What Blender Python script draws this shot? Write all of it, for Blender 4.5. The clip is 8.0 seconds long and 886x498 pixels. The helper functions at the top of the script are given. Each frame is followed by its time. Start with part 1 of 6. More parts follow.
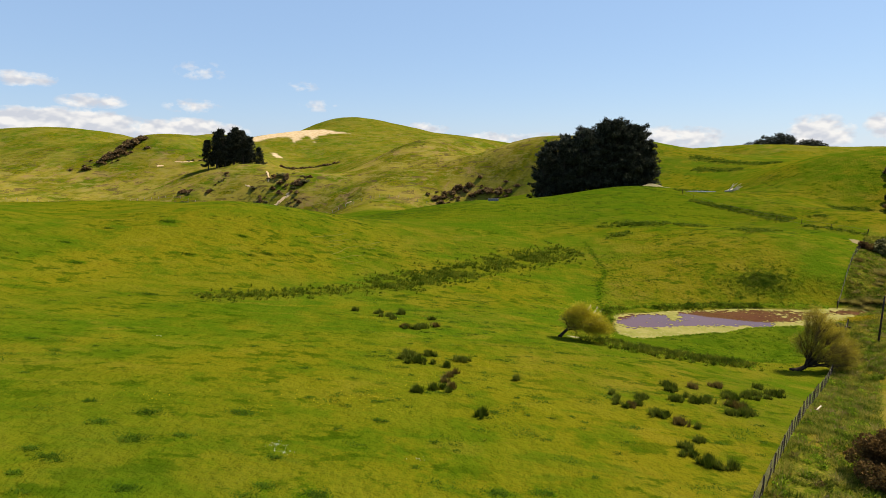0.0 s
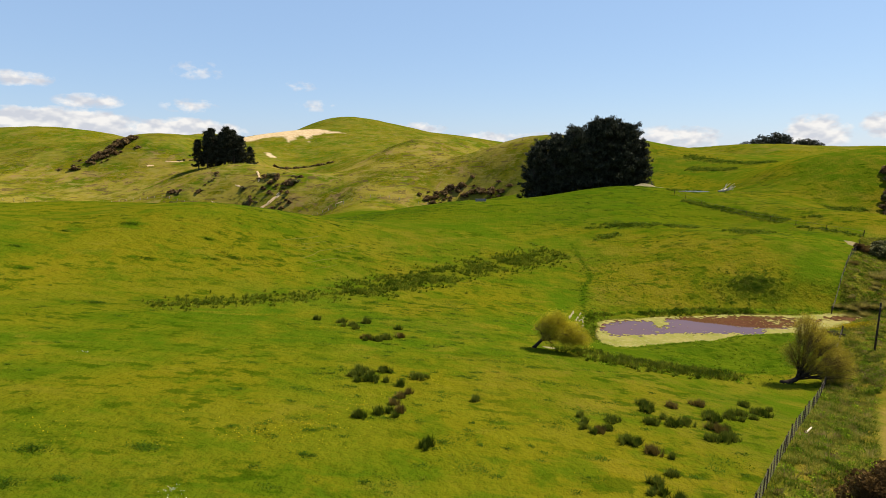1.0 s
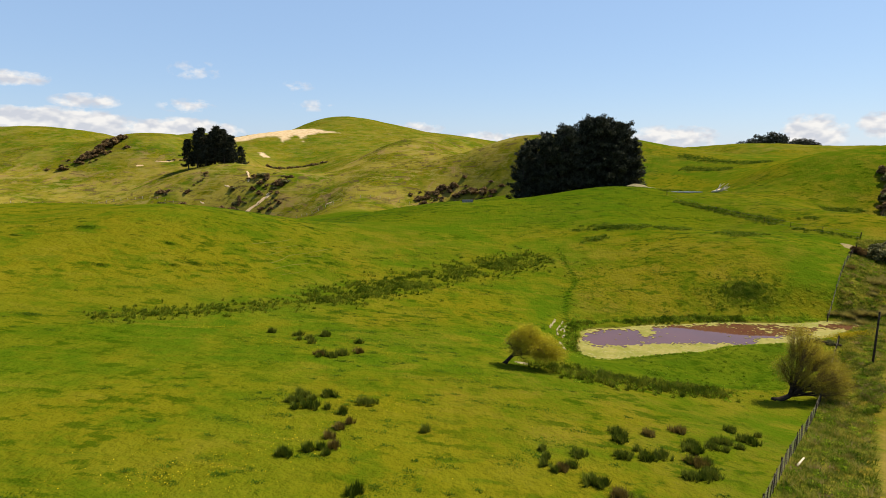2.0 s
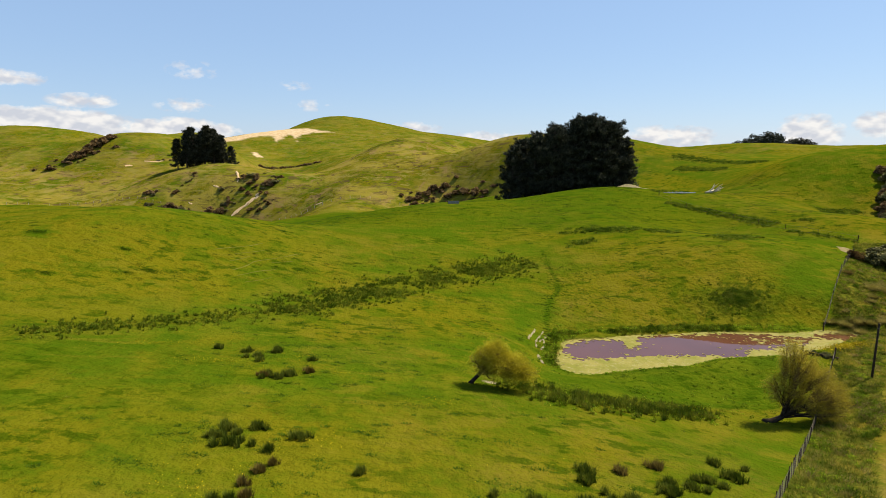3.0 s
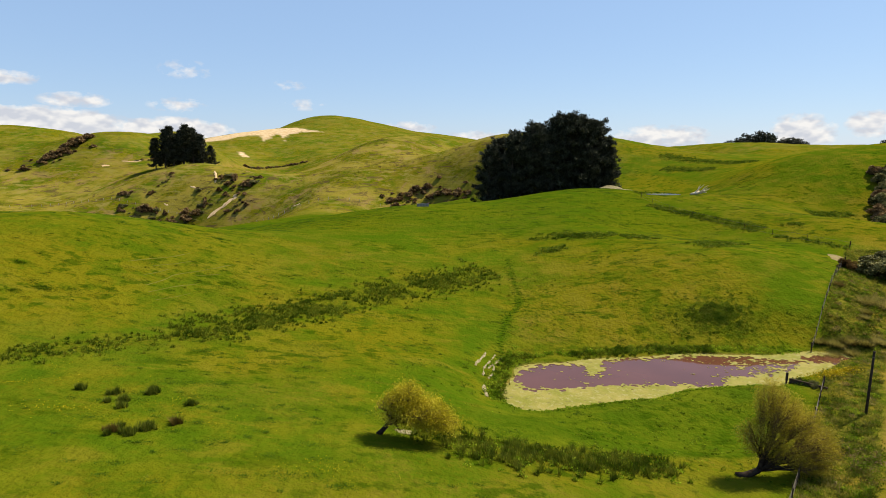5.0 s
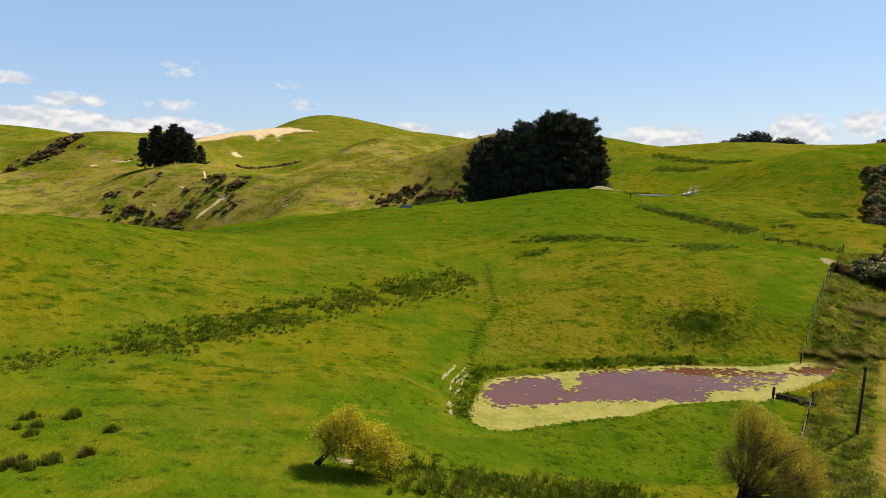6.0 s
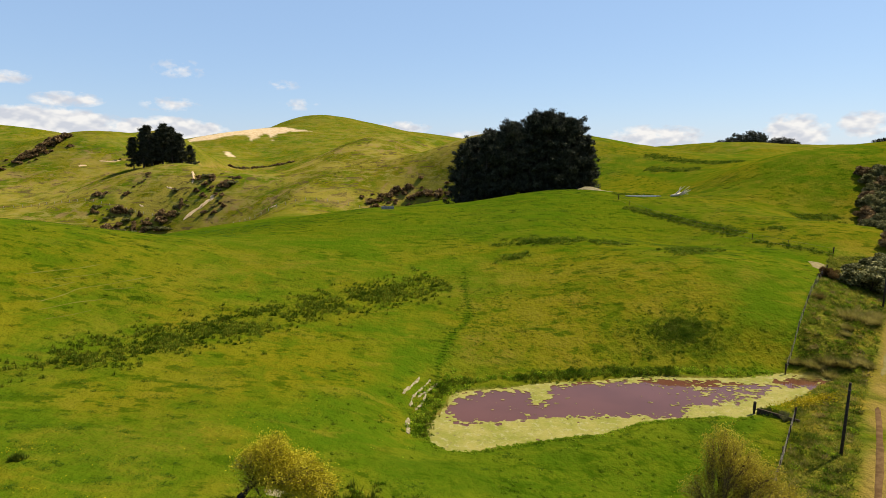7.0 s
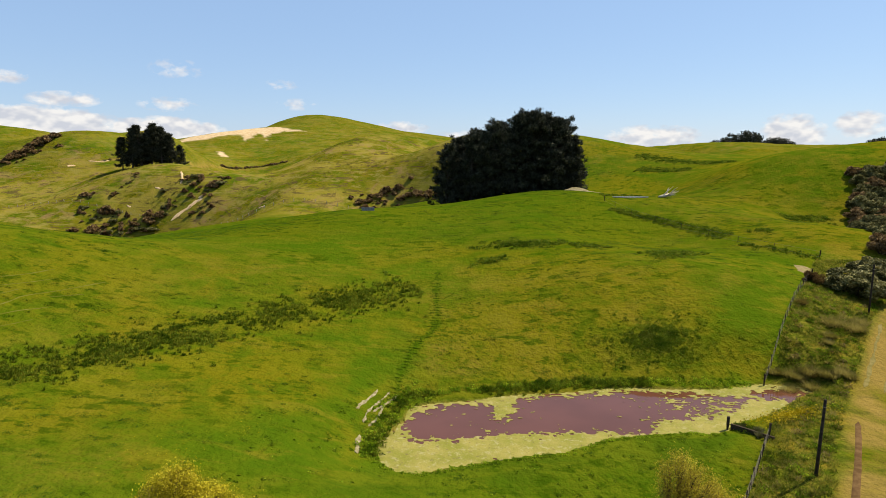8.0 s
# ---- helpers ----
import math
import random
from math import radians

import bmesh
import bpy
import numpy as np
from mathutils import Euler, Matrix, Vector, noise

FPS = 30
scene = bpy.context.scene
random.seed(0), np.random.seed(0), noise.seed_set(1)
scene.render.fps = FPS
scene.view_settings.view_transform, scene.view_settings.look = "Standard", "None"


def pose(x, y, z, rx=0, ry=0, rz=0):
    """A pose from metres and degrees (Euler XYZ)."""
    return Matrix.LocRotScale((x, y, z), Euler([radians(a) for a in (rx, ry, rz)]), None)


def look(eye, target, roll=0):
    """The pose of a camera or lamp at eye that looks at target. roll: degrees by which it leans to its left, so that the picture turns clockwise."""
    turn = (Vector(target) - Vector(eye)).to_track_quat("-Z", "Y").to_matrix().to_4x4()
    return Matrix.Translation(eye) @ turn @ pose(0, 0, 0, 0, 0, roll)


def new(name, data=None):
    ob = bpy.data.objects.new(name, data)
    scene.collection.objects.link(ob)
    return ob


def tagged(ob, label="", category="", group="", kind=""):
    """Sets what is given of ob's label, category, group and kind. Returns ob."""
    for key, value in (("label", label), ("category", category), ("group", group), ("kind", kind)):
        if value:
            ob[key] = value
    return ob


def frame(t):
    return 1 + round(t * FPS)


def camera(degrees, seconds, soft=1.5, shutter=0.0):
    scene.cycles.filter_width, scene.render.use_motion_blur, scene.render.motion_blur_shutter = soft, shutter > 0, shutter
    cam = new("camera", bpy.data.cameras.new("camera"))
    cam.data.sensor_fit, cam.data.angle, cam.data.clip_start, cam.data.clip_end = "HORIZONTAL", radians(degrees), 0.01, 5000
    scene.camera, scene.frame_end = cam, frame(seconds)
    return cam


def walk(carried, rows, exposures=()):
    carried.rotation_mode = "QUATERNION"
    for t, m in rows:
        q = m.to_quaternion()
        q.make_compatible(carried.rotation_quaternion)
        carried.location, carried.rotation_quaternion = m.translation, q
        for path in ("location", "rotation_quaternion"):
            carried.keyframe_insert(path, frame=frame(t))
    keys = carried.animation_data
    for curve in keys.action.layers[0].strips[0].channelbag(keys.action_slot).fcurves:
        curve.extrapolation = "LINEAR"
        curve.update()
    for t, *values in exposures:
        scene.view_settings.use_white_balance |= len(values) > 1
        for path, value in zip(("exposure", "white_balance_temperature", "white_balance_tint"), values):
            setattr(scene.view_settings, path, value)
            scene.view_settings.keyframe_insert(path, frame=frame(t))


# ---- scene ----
cam = camera(74, 8.0, 0.85)
# The drone's path: seconds, metres east, metres ahead, metres over the pond, then yaw, pitch and roll in degrees.
PATH = [
    (0.0, 0.000, 0.850, 22.356, -0.099, -9.305, 0.309),
    (0.5, 1.500, 2.777, 22.260, -0.205, -9.313, 0.300),
    (1.0, 3.006, 4.843, 22.198, -0.318, -9.321, 0.292),
    (1.5, 4.516, 7.005, 22.161, -0.436, -9.329, 0.285),
    (2.0, 6.027, 9.229, 22.143, -0.557, -9.338, 0.279),
    (2.5, 7.539, 11.478, 22.137, -0.680, -9.347, 0.274),
    (3.0, 9.054, 13.725, 22.139, -0.806, -9.355, 0.270),
    (3.5, 10.572, 15.940, 22.144, -0.934, -9.364, 0.267),
    (4.0, 12.096, 18.104, 22.149, -1.063, -9.372, 0.266),
    (4.5, 13.631, 20.195, 22.154, -1.192, -9.378, 0.266),
    (5.0, 15.180, 22.198, 22.155, -1.321, -9.385, 0.266),
    (5.5, 16.749, 24.100, 22.156, -1.449, -9.391, 0.267),
    (6.0, 18.346, 25.894, 22.155, -1.574, -9.396, 0.270),
    (6.5, 19.977, 27.574, 22.156, -1.697, -9.400, 0.272),
    (7.0, 21.652, 29.139, 22.161, -1.817, -9.403, 0.277),
    (7.5, 23.381, 30.590, 22.176, -1.934, -9.403, 0.283),
    (8.0, 25.174, 31.934, 22.205, -2.045, -9.403, 0.290),
]


def gimbal(x, y, z, yaw, pitch, roll):
    a, b = radians(yaw), radians(pitch)
    ahead = Vector((-math.sin(a) * math.cos(b), math.cos(a) * math.cos(b), math.sin(b)))
    return look((x, y, z), Vector((x, y, z)) + 10 * ahead, roll)


walk(cam, [(t, gimbal(*row)) for t, *row in PATH], [(0.0, 0.8, 6900, 10), (8.0, 0.8, 6900, 10)])

# ---- sky, sun and exposure ----
SUN_AZIMUTH, SUN_ELEVATION = 64.0, 53.0  # degrees clockwise from straight ahead, degrees over the horizon
world = bpy.data.worlds.new("sky")
scene.world = world
world.use_nodes = True


SKY_STRENGTH = 0.075
# Low fair-weather clouds: bearing, height over the horizon, half width, half height (degrees), density.
CLOUDS = [(-34.6, 5.5, 2.6, 0.7, 0.75), (-30.1, 4.0, 2.8, 0.7, 0.85), (-33.0, 1.8, 8.0, 1.8, 1.8), (-23.2, 1.6, 5.6, 1.4, 1.6), (-21.6, 6.9, 2.4, 0.9, 0.3), (-22.5, 3.9, 2.6, 0.7, 0.45), (-11.6, 4.2, 2.0, 0.6, 0.35),
          (-13.0, 5.9, 1.8, 0.5, 0.25), (4.7, 1.2, 4.4, 0.9, 0.8), (21.5, 1.4, 4.6, 1.2, 0.95), (32.1, 1.7, 2.8, 1.7, 1.1), (36.8, 2.3, 1.9, 1.2, 1.1), (-2.0, 2.1, 3.0, 0.8, 0.8), (10.0, 1.2, 3.4, 0.8, 0.75),
          (58, 4.3, 9, 2, 0.8), (-60, 3.3, 8, 2, 0.8), (100, 5.3, 12, 2.5, 0.8), (150, 4.3, 10, 2, 0.8), (-110, 5.3, 10, 2.5, 0.8), (-155, 3.3, 10, 2, 0.8)]


def cloud_layer(nt, blue):
    """Soft clouds low over the horizon, broken up by noise."""
    def calc(op, a, b=0.0, c=0.0):
        n = nt.nodes.new("ShaderNodeMath")
        n.operation = op
        for k, v in enumerate((a, b, c)):
            if isinstance(v, bpy.types.NodeSocket):
                nt.links.new(v, n.inputs[k])
            else:
                n.inputs[k].default_value = v
        return n.outputs[0]

    way = nt.nodes.new("ShaderNodeTexCoord").outputs["Generated"]
    axes = nt.nodes.new("ShaderNodeSeparateXYZ")
    nt.links.new(way, axes.inputs[0])
    bearing = calc("MULTIPLY", calc("ARCTAN2", axes.outputs[0], axes.outputs[1]), 180 / math.pi)
    rise = calc("MULTIPLY", calc("ARCSINE", axes.outputs[2]), 180 / math.pi)
    spot = nt.nodes.new("ShaderNodeCombineXYZ")
    nt.links.new(calc("MULTIPLY", bearing, 0.6), spot.inputs[0])
    nt.links.new(rise, spot.inputs[1])
    grain = nt.nodes.new("ShaderNodeTexNoise")
    grain.inputs["Scale"].default_value, grain.inputs["Detail"].default_value, grain.inputs["Roughness"].default_value = 1.2, 5.0, 0.6
    nt.links.new(spot.outputs[0], grain.inputs["Vector"])
    above = nt.nodes.new("ShaderNodeCombineXYZ")
    nt.links.new(calc("MULTIPLY", bearing, 0.6), above.inputs[0])
    nt.links.new(calc("ADD", rise, 0.4), above.inputs[1])
    upper = nt.nodes.new("ShaderNodeTexNoise")
    upper.inputs["Scale"].default_value, upper.inputs["Detail"].default_value, upper.inputs["Roughness"].default_value = 1.0, 2.5, 0.5
    under = nt.nodes.new("ShaderNodeTexNoise")
    under.inputs["Scale"].default_value, under.inputs["Detail"].default_value, under.inputs["Roughness"].default_value = 1.0, 2.5, 0.5
    nt.links.new(spot.outputs[0], under.inputs["Vector"])
    nt.links.new(above.outputs[0], upper.inputs["Vector"])
    total = None
    for b, e, w, h, density in CLOUDS:
        u = calc("DIVIDE", calc("SUBTRACT", bearing, b), w)
        v = calc("DIVIDE", calc("SUBTRACT", rise, e), h)
        d = calc("SUBTRACT", 1.0, calc("ADD", calc("MULTIPLY", u, u), calc("MULTIPLY", v, v)))
        d = calc("MULTIPLY", calc("MAXIMUM", d, 0.0), density)
        total = d if total is None else calc("MAXIMUM", total, d)
    body = calc("MULTIPLY", calc("SUBTRACT", calc("ADD", total, calc("MULTIPLY", grain.outputs["Fac"], 2.4)), 1.28), 1.35)
    body = calc("MINIMUM", calc("MAXIMUM", calc("MINIMUM", body, calc("MULTIPLY", total, 2.2)), 0.0), 0.92)
    mix = nt.nodes.new("ShaderNodeMix")
    mix.data_type = "RGBA"
    a, b = [i for i in mix.inputs if i.name in "AB" and i.type == "RGBA"]
    nt.links.new(body, [i for i in mix.inputs if i.name == "Factor" and i.enabled][0])
    nt.links.new(blue, a)
    # Sunlit tops and grey undersides.
    lit = calc("MINIMUM", calc("MAXIMUM", calc("ADD", calc("MULTIPLY", calc("SUBTRACT", under.outputs["Fac"], upper.outputs["Fac"]), 4.2), 0.5), 0.0), 1.0)
    shade = nt.nodes.new("ShaderNodeMix")
    shade.data_type = "RGBA"
    c, d = [i for i in shade.inputs if i.name in "AB" and i.type == "RGBA"]
    c.default_value = (*[v / SKY_STRENGTH for v in (0.356, 0.379, 0.436)], 1.0)
    d.default_value = (*[v / SKY_STRENGTH for v in (0.534, 0.534, 0.54)], 1.0)
    nt.links.new(lit, [i for i in shade.inputs if i.name == "Factor" and i.enabled][0])
    nt.links.new([o for o in shade.outputs if o.enabled][0], b)
    return [o for o in mix.outputs if o.enabled][0]


def build_sky(w):
    nt = w.node_tree
    nt.nodes.clear()
    out = nt.nodes.new("ShaderNodeOutputWorld")
    back = nt.nodes.new("ShaderNodeBackground")
    sky = nt.nodes.new("ShaderNodeTexSky")
    sky.sky_type, sky.sun_disc = "NISHITA", False
    sky.sun_elevation, sky.sun_rotation = radians(SUN_ELEVATION), radians(SUN_AZIMUTH)
    sky.air_density, sky.dust_density, sky.ozone_density = 1.0, 0.2, 2.5
    back.inputs["Strength"].default_value = SKY_STRENGTH
    haze = nt.nodes.new("ShaderNodeMix")  # thin high haze, even over the whole sky
    haze.data_type = "RGBA"
    a, b = [i for i in haze.inputs if i.name in "AB" and i.type == "RGBA"]
    [i for i in haze.inputs if i.name == "Factor" and i.enabled][0].default_value = 0.6
    nt.links.new(sky.outputs[0], a)
    b.default_value = (*[v / SKY_STRENGTH for v in (0.206, 0.332, 0.560)], 1.0)
    colour = cloud_layer(nt, [o for o in haze.outputs if o.enabled][0])
    nt.links.new(colour, back.inputs["Color"])
    nt.links.new(back.outputs[0], out.inputs["Surface"])


build_sky(world)
sun = new("sun", bpy.data.lights.new("sun", "SUN"))
sun.data.energy, sun.data.angle, sun.data.color = 4.9, radians(0.53), (1.0, 0.93, 0.78)
_a, _e = radians(SUN_AZIMUTH), radians(SUN_ELEVATION)
SUNWARD = Vector((math.sin(_a) * math.cos(_e), math.cos(_a) * math.cos(_e), math.sin(_e)))
sun.matrix_world = look(SUNWARD * 300, (0, 0, 0))

# ---- lie of the land: rounded landforms as (x, y, half length, half width, turn in degrees, height) ----
BASE, SLOPE = 4.0, 0.0472
KNOLLS_A = [
    (-47.3, -9.5, 56.4, 24.8, 62.3, 4.30),
    (-46.0, 22.0, 14.0, 14.0, 0.0, -1.08),
    (20.0, 22.0, 14.0, 14.0, 0.0, 0.06),
    (64.0, 44.0, 14.0, 14.0, 0.0, -3.15),
    (87.8, 54.5, 39.4, 49.8, 146.4, -5.51),
    (64.0, 55.0, 14.0, 14.0, 0.0, 4.09),
    (42.0, 55.0, 14.0, 14.0, 0.0, -3.61),
    (-121.1, 65.4, 30.8, 63.0, 21.8, 19.61),
    (-24.0, 66.0, 14.0, 14.0, 0.0, -0.48),
    (-2.0, 66.0, 14.0, 14.0, 0.0, -0.56),
    (31.0, 77.0, 14.0, 14.0, 0.0, -2.47),
    (75.0, 77.0, 14.0, 14.0, 0.0, -2.99),
    (53.0, 77.0, 14.0, 14.0, 0.0, -3.94),
    (-68.0, 77.0, 14.0, 14.0, 0.0, 2.42),
    (-72.4, 84.1, 16.4, 36.8, 14.9, 2.72),
    (-2.0, 88.0, 14.0, 14.0, 0.0, -1.15),
]
KNOLLS_B = [
    (60.4, 94.9, 14.7, 38.7, 160.7, 4.13),
    (-37.6, 96.4, 13.3, 17.0, 146.2, 4.36),
    (-57.0, 99.0, 14.0, 14.0, 0.0, -2.24),
    (-13.0, 99.0, 14.0, 14.0, 0.0, 1.59),
    (97.0, 110.0, 14.0, 14.0, 0.0, -0.39),
    (9.0, 110.0, 14.0, 14.0, 0.0, 1.45),
    (-54.7, 118.6, 20.6, 27.7, 48.6, 8.92),
    (-13.0, 121.0, 14.0, 14.0, 0.0, 2.23),
    (97.0, 132.0, 14.0, 14.0, 0.0, 2.86),
    (64.0, 132.0, 14.0, 14.0, 0.0, -7.08),
    (119.0, 132.0, 14.0, 14.0, 0.0, 2.19),
    (58.1, 137.6, 18.2, 22.5, 166.7, 8.08),
    (31.0, 154.0, 14.0, 14.0, 0.0, -2.20),
    (64.0, 154.0, 14.0, 14.0, 0.0, -1.62),
    (119.0, 154.0, 14.0, 14.0, 0.0, -5.40),
    (11.2, 158.9, 24.1, 20.7, 47.8, 8.49),
]
KNOLLS_C = [
    (-24.0, 165.0, 14.0, 14.0, 0.0, 2.59),
    (42.0, 176.0, 14.0, 14.0, 0.0, 0.88),
    (75.0, 176.0, 14.0, 14.0, 0.0, 2.37),
    (131.1, 181.9, 46.8, 29.7, 14.8, 6.57),
    (63.2, 193.4, 13.9, 27.1, 142.7, 6.90),
    (119.0, 198.0, 14.0, 14.0, 0.0, 3.15),
    (-79.0, 209.0, 14.0, 14.0, 0.0, -2.70),
    (9.0, 209.0, 14.0, 14.0, 0.0, 1.52),
    (64.0, 209.0, 14.0, 14.0, 0.0, 1.24),
    (105.1, 211.0, 17.1, 49.7, 113.7, -5.98),
    (75.0, 220.0, 14.0, 14.0, 0.0, 0.51),
    (-44.2, 222.8, 26.8, 36.5, 93.1, 2.63),
    (40.5, 225.4, 23.5, 19.0, 92.0, 9.54),
]
HILLS_A = [
    (221.4, 194.7, 71.4, 56.5, 126.3, 17.75),
    (118.2, 207.2, 28.0, 43.6, 67.1, 16.20),
    (35.2, 250.3, 134.1, 28.0, 147.8, -14.46),
    (57.5, 288.6, 38.5, 28.0, 8.9, 19.81),
    (137.1, 291.3, 57.7, 70.6, 122.2, 10.38),
    (14.4, 292.2, 28.0, 28.0, 8.5, -38.15),
    (274.3, 297.8, 61.7, 86.8, 45.0, 1.53),
    (-90.0, 300.0, 30.0, 30.0, 0.0, -8.08),
    (-120.0, 300.0, 30.0, 30.0, 0.0, -4.56),
    (-30.0, 300.0, 30.0, 30.0, 0.0, 20.61),
    (-120.0, 300.0, 30.0, 30.0, 0.0, -4.56),
    (-120.0, 300.0, 30.0, 30.0, 0.0, -4.56),
    (108.5, 304.0, 28.0, 38.4, 143.0, 5.06),
    (-125.1, 306.5, 95.1, 77.6, 9.3, -15.85),
    (-75.6, 324.9, 28.0, 28.0, 70.4, 9.03),
    (-90.0, 330.0, 30.0, 30.0, 0.0, -2.78),
]
HILLS_B = [
    (-90.0, 330.0, 30.0, 30.0, 0.0, -2.78),
    (-90.0, 330.0, 30.0, 30.0, 0.0, -2.78),
    (-90.0, 330.0, 30.0, 30.0, 0.0, -2.78),
    (42.6, 330.3, 28.0, 63.2, 140.6, 24.50),
    (-97.5, 341.4, 28.0, 28.0, 39.5, -12.52),
    (-94.0, 344.1, 28.0, 28.0, 45.1, 36.71),
    (-147.8, 358.1, 28.0, 28.0, 118.5, 9.55),
    (155.7, 365.6, 38.0, 28.0, 16.8, 28.55),
    (160.1, 367.1, 28.0, 28.0, 27.1, -30.63),
    (-224.9, 375.6, 28.0, 50.6, 45.0, -6.23),
    (-15.4, 389.5, 52.6, 103.7, 4.5, 19.59),
    (-120.0, 390.0, 30.0, 30.0, 0.0, 13.99),
    (77.4, 404.0, 49.2, 47.5, 14.6, -9.85),
    (-203.8, 426.4, 28.0, 28.0, 30.7, -6.27),
    (148.1, 433.5, 53.1, 77.2, 69.3, 11.35),
    (14.9, 441.2, 31.4, 84.0, 135.9, 15.74),
]
HILLS_C = [
    (-210.0, 450.0, 30.0, 30.0, 0.0, 15.63),
    (329.5, 474.9, 114.4, 186.2, 5.5, 25.50),
    (-300.0, 480.0, 30.0, 30.0, 0.0, 6.21),
    (-105.0, 490.7, 31.0, 183.7, 14.6, -15.77),
    (335.0, 505.2, 63.1, 110.5, 24.9, -8.28),
    (-210.0, 510.0, 30.0, 30.0, 0.0, 1.15),
    (-150.0, 510.0, 30.0, 30.0, 0.0, -18.19),
    (120.0, 510.0, 30.0, 30.0, 0.0, 3.14),
    (-268.5, 523.5, 98.6, 32.4, 23.9, -15.39),
    (-194.8, 542.8, 28.0, 37.2, 11.4, 29.56),
    (19.3, 546.2, 145.7, 72.9, 155.2, 13.36),
    (-326.3, 546.7, 162.2, 69.4, 146.4, 37.40),
    (-250.7, 616.3, 93.4, 33.5, 107.2, -4.82),
]
RANGES_A = [
    (588.2, 355.2, 144.6, 195.0, 145.7, 4.95),
    (-629.6, 500.5, 149.6, 327.5, 2.9, 44.32),
    (617.6, 646.2, 230.3, 302.8, 17.5, 27.58),
    (-408.7, 662.7, 94.3, 198.1, 179.2, 6.63),
    (-51.8, 809.0, 80.0, 170.8, 162.2, 19.17),
    (-205.0, 833.2, 80.0, 186.4, 118.9, 15.11),
    (-386.3, 937.3, 94.0, 124.0, 107.7, 6.97),
    (-183.0, 967.7, 80.0, 260.7, 170.2, 24.23),
    (-364.1, 1150.3, 222.5, 182.5, 67.9, 32.29),
    (8.5, 1150.7, 132.7, 182.3, 178.8, 21.53),
    (101.9, 1175.9, 377.2, 395.6, 58.8, 62.64),
    (-855.1, 1203.8, 433.3, 300.7, 10.4, 31.42),
    (-237.8, 1290.6, 80.0, 80.0, 94.5, 39.75),
    (-105.9, 1310.4, 132.6, 80.0, 178.0, 35.30),
    (927.7, 1366.4, 236.1, 674.9, 171.8, 28.25),
    (-55.7, 1618.9, 216.6, 80.0, 175.6, -11.68),
]
LANDFORMS = KNOLLS_A + KNOLLS_B + KNOLLS_C + HILLS_A + HILLS_B + HILLS_C + RANGES_A
POND = [(21.7, 73.9), (22.6, 70.7), (25.2, 69.9), (29.8, 71.3), (35.9, 72.5), (39.8, 74.4), (44.2, 75.0), (49.2, 75.2), (51.3, 76.8),
        (55.1, 78.5), (59.0, 81.2), (62.4, 83.7), (58.2, 85.1), (53.4, 84.1), (48.2, 84.2), (44.0, 84.7), (39.0, 83.7), (33.3, 83.1),
        (29.3, 82.0), (24.5, 80.9), (23.4, 77.7)]


def hashed(i, j, seed):
    h = (i.astype(np.int64) * 374761393 + j.astype(np.int64) * 668265263 + seed * 974634777) & 0xFFFFFFFF
    h = ((h ^ (h >> 13)) * 1274126177) & 0xFFFFFFFF
    return ((h ^ (h >> 16)) & 0xFFFF) / 65535.0


def value_noise(x, y, seed):
    i, j = np.floor(x), np.floor(y)
    u, v = x - i, y - j
    u, v = u * u * (3 - 2 * u), v * v * (3 - 2 * v)
    a, b = hashed(i, j, seed), hashed(i + 1, j, seed)
    c, d = hashed(i, j + 1, seed), hashed(i + 1, j + 1, seed)
    return (a * (1 - u) + b * u) * (1 - v) + (c * (1 - u) + d * u) * v


def fbm(x, y, size, octaves=4, seed=1):
    """Noise about 0, within about half a unit either way."""
    total, weight = np.zeros_like(x), 0.0
    for k in range(octaves):
        w = 0.55**k
        total += w * (value_noise(x * 2**k / size + 17.3 * k, y * 2**k / size - 9.1 * k, seed + k) - 0.5)
        weight += w
    return total / weight


def ramp(v, lo, hi):
    s = np.clip((v - lo) / (hi - lo), 0, 1)
    return s * s * (3 - 2 * s)


def smooth_loop(pts, per=6):
    """A closed smooth line through the points."""
    p = np.array(pts, float)
    a, b, c, d = np.roll(p, 1, 0), p, np.roll(p, -1, 0), np.roll(p, -2, 0)
    out = []
    for k in range(len(p)):
        for s in np.arange(per) / per:
            out.append(0.5 * (2 * b[k] + (c[k] - a[k]) * s + (2 * a[k] - 5 * b[k] + 4 * c[k] - d[k]) * s**2 + (3 * b[k] - a[k] - 3 * c[k] + d[k]) * s**3))
    return np.array(out)


def smooth_line(pts, step=1.0):
    """A smooth open line through the points, evenly stepped."""
    p = np.array(pts, float)
    p = np.vstack([2 * p[0] - p[1], p, 2 * p[-1] - p[-2]])
    out = []
    for k in range(1, len(p) - 2):
        a, b, c, d = p[k - 1 : k + 3]
        n = max(2, int(np.linalg.norm(c - b) / step))
        for s in np.arange(n) / n:
            out.append(0.5 * (2 * b + (c - a) * s + (2 * a - 5 * b + 4 * c - d) * s**2 + (3 * b - a - 3 * c + d) * s**3))
    out.append(p[-2])
    return np.array(out)


def edge_distance(x, y, loop):
    """Distance to a closed outline, negative inside."""
    best, inside = np.full(x.shape, 1e9), np.zeros(x.shape, bool)
    for (x0, y0), (x1, y1) in zip(loop, np.roll(loop, -1, 0)):
        ex, ey = x1 - x0, y1 - y0
        s = np.clip(((x - x0) * ex + (y - y0) * ey) / (ex * ex + ey * ey + 1e-9), 0, 1)
        best = np.minimum(best, np.hypot(x - x0 - s * ex, y - y0 - s * ey))
        if abs(ey) > 1e-9:
            inside ^= ((y0 > y) != (y1 > y)) & (x < x0 + (y - y0) / ey * ex)
    return np.where(inside, -best, best)


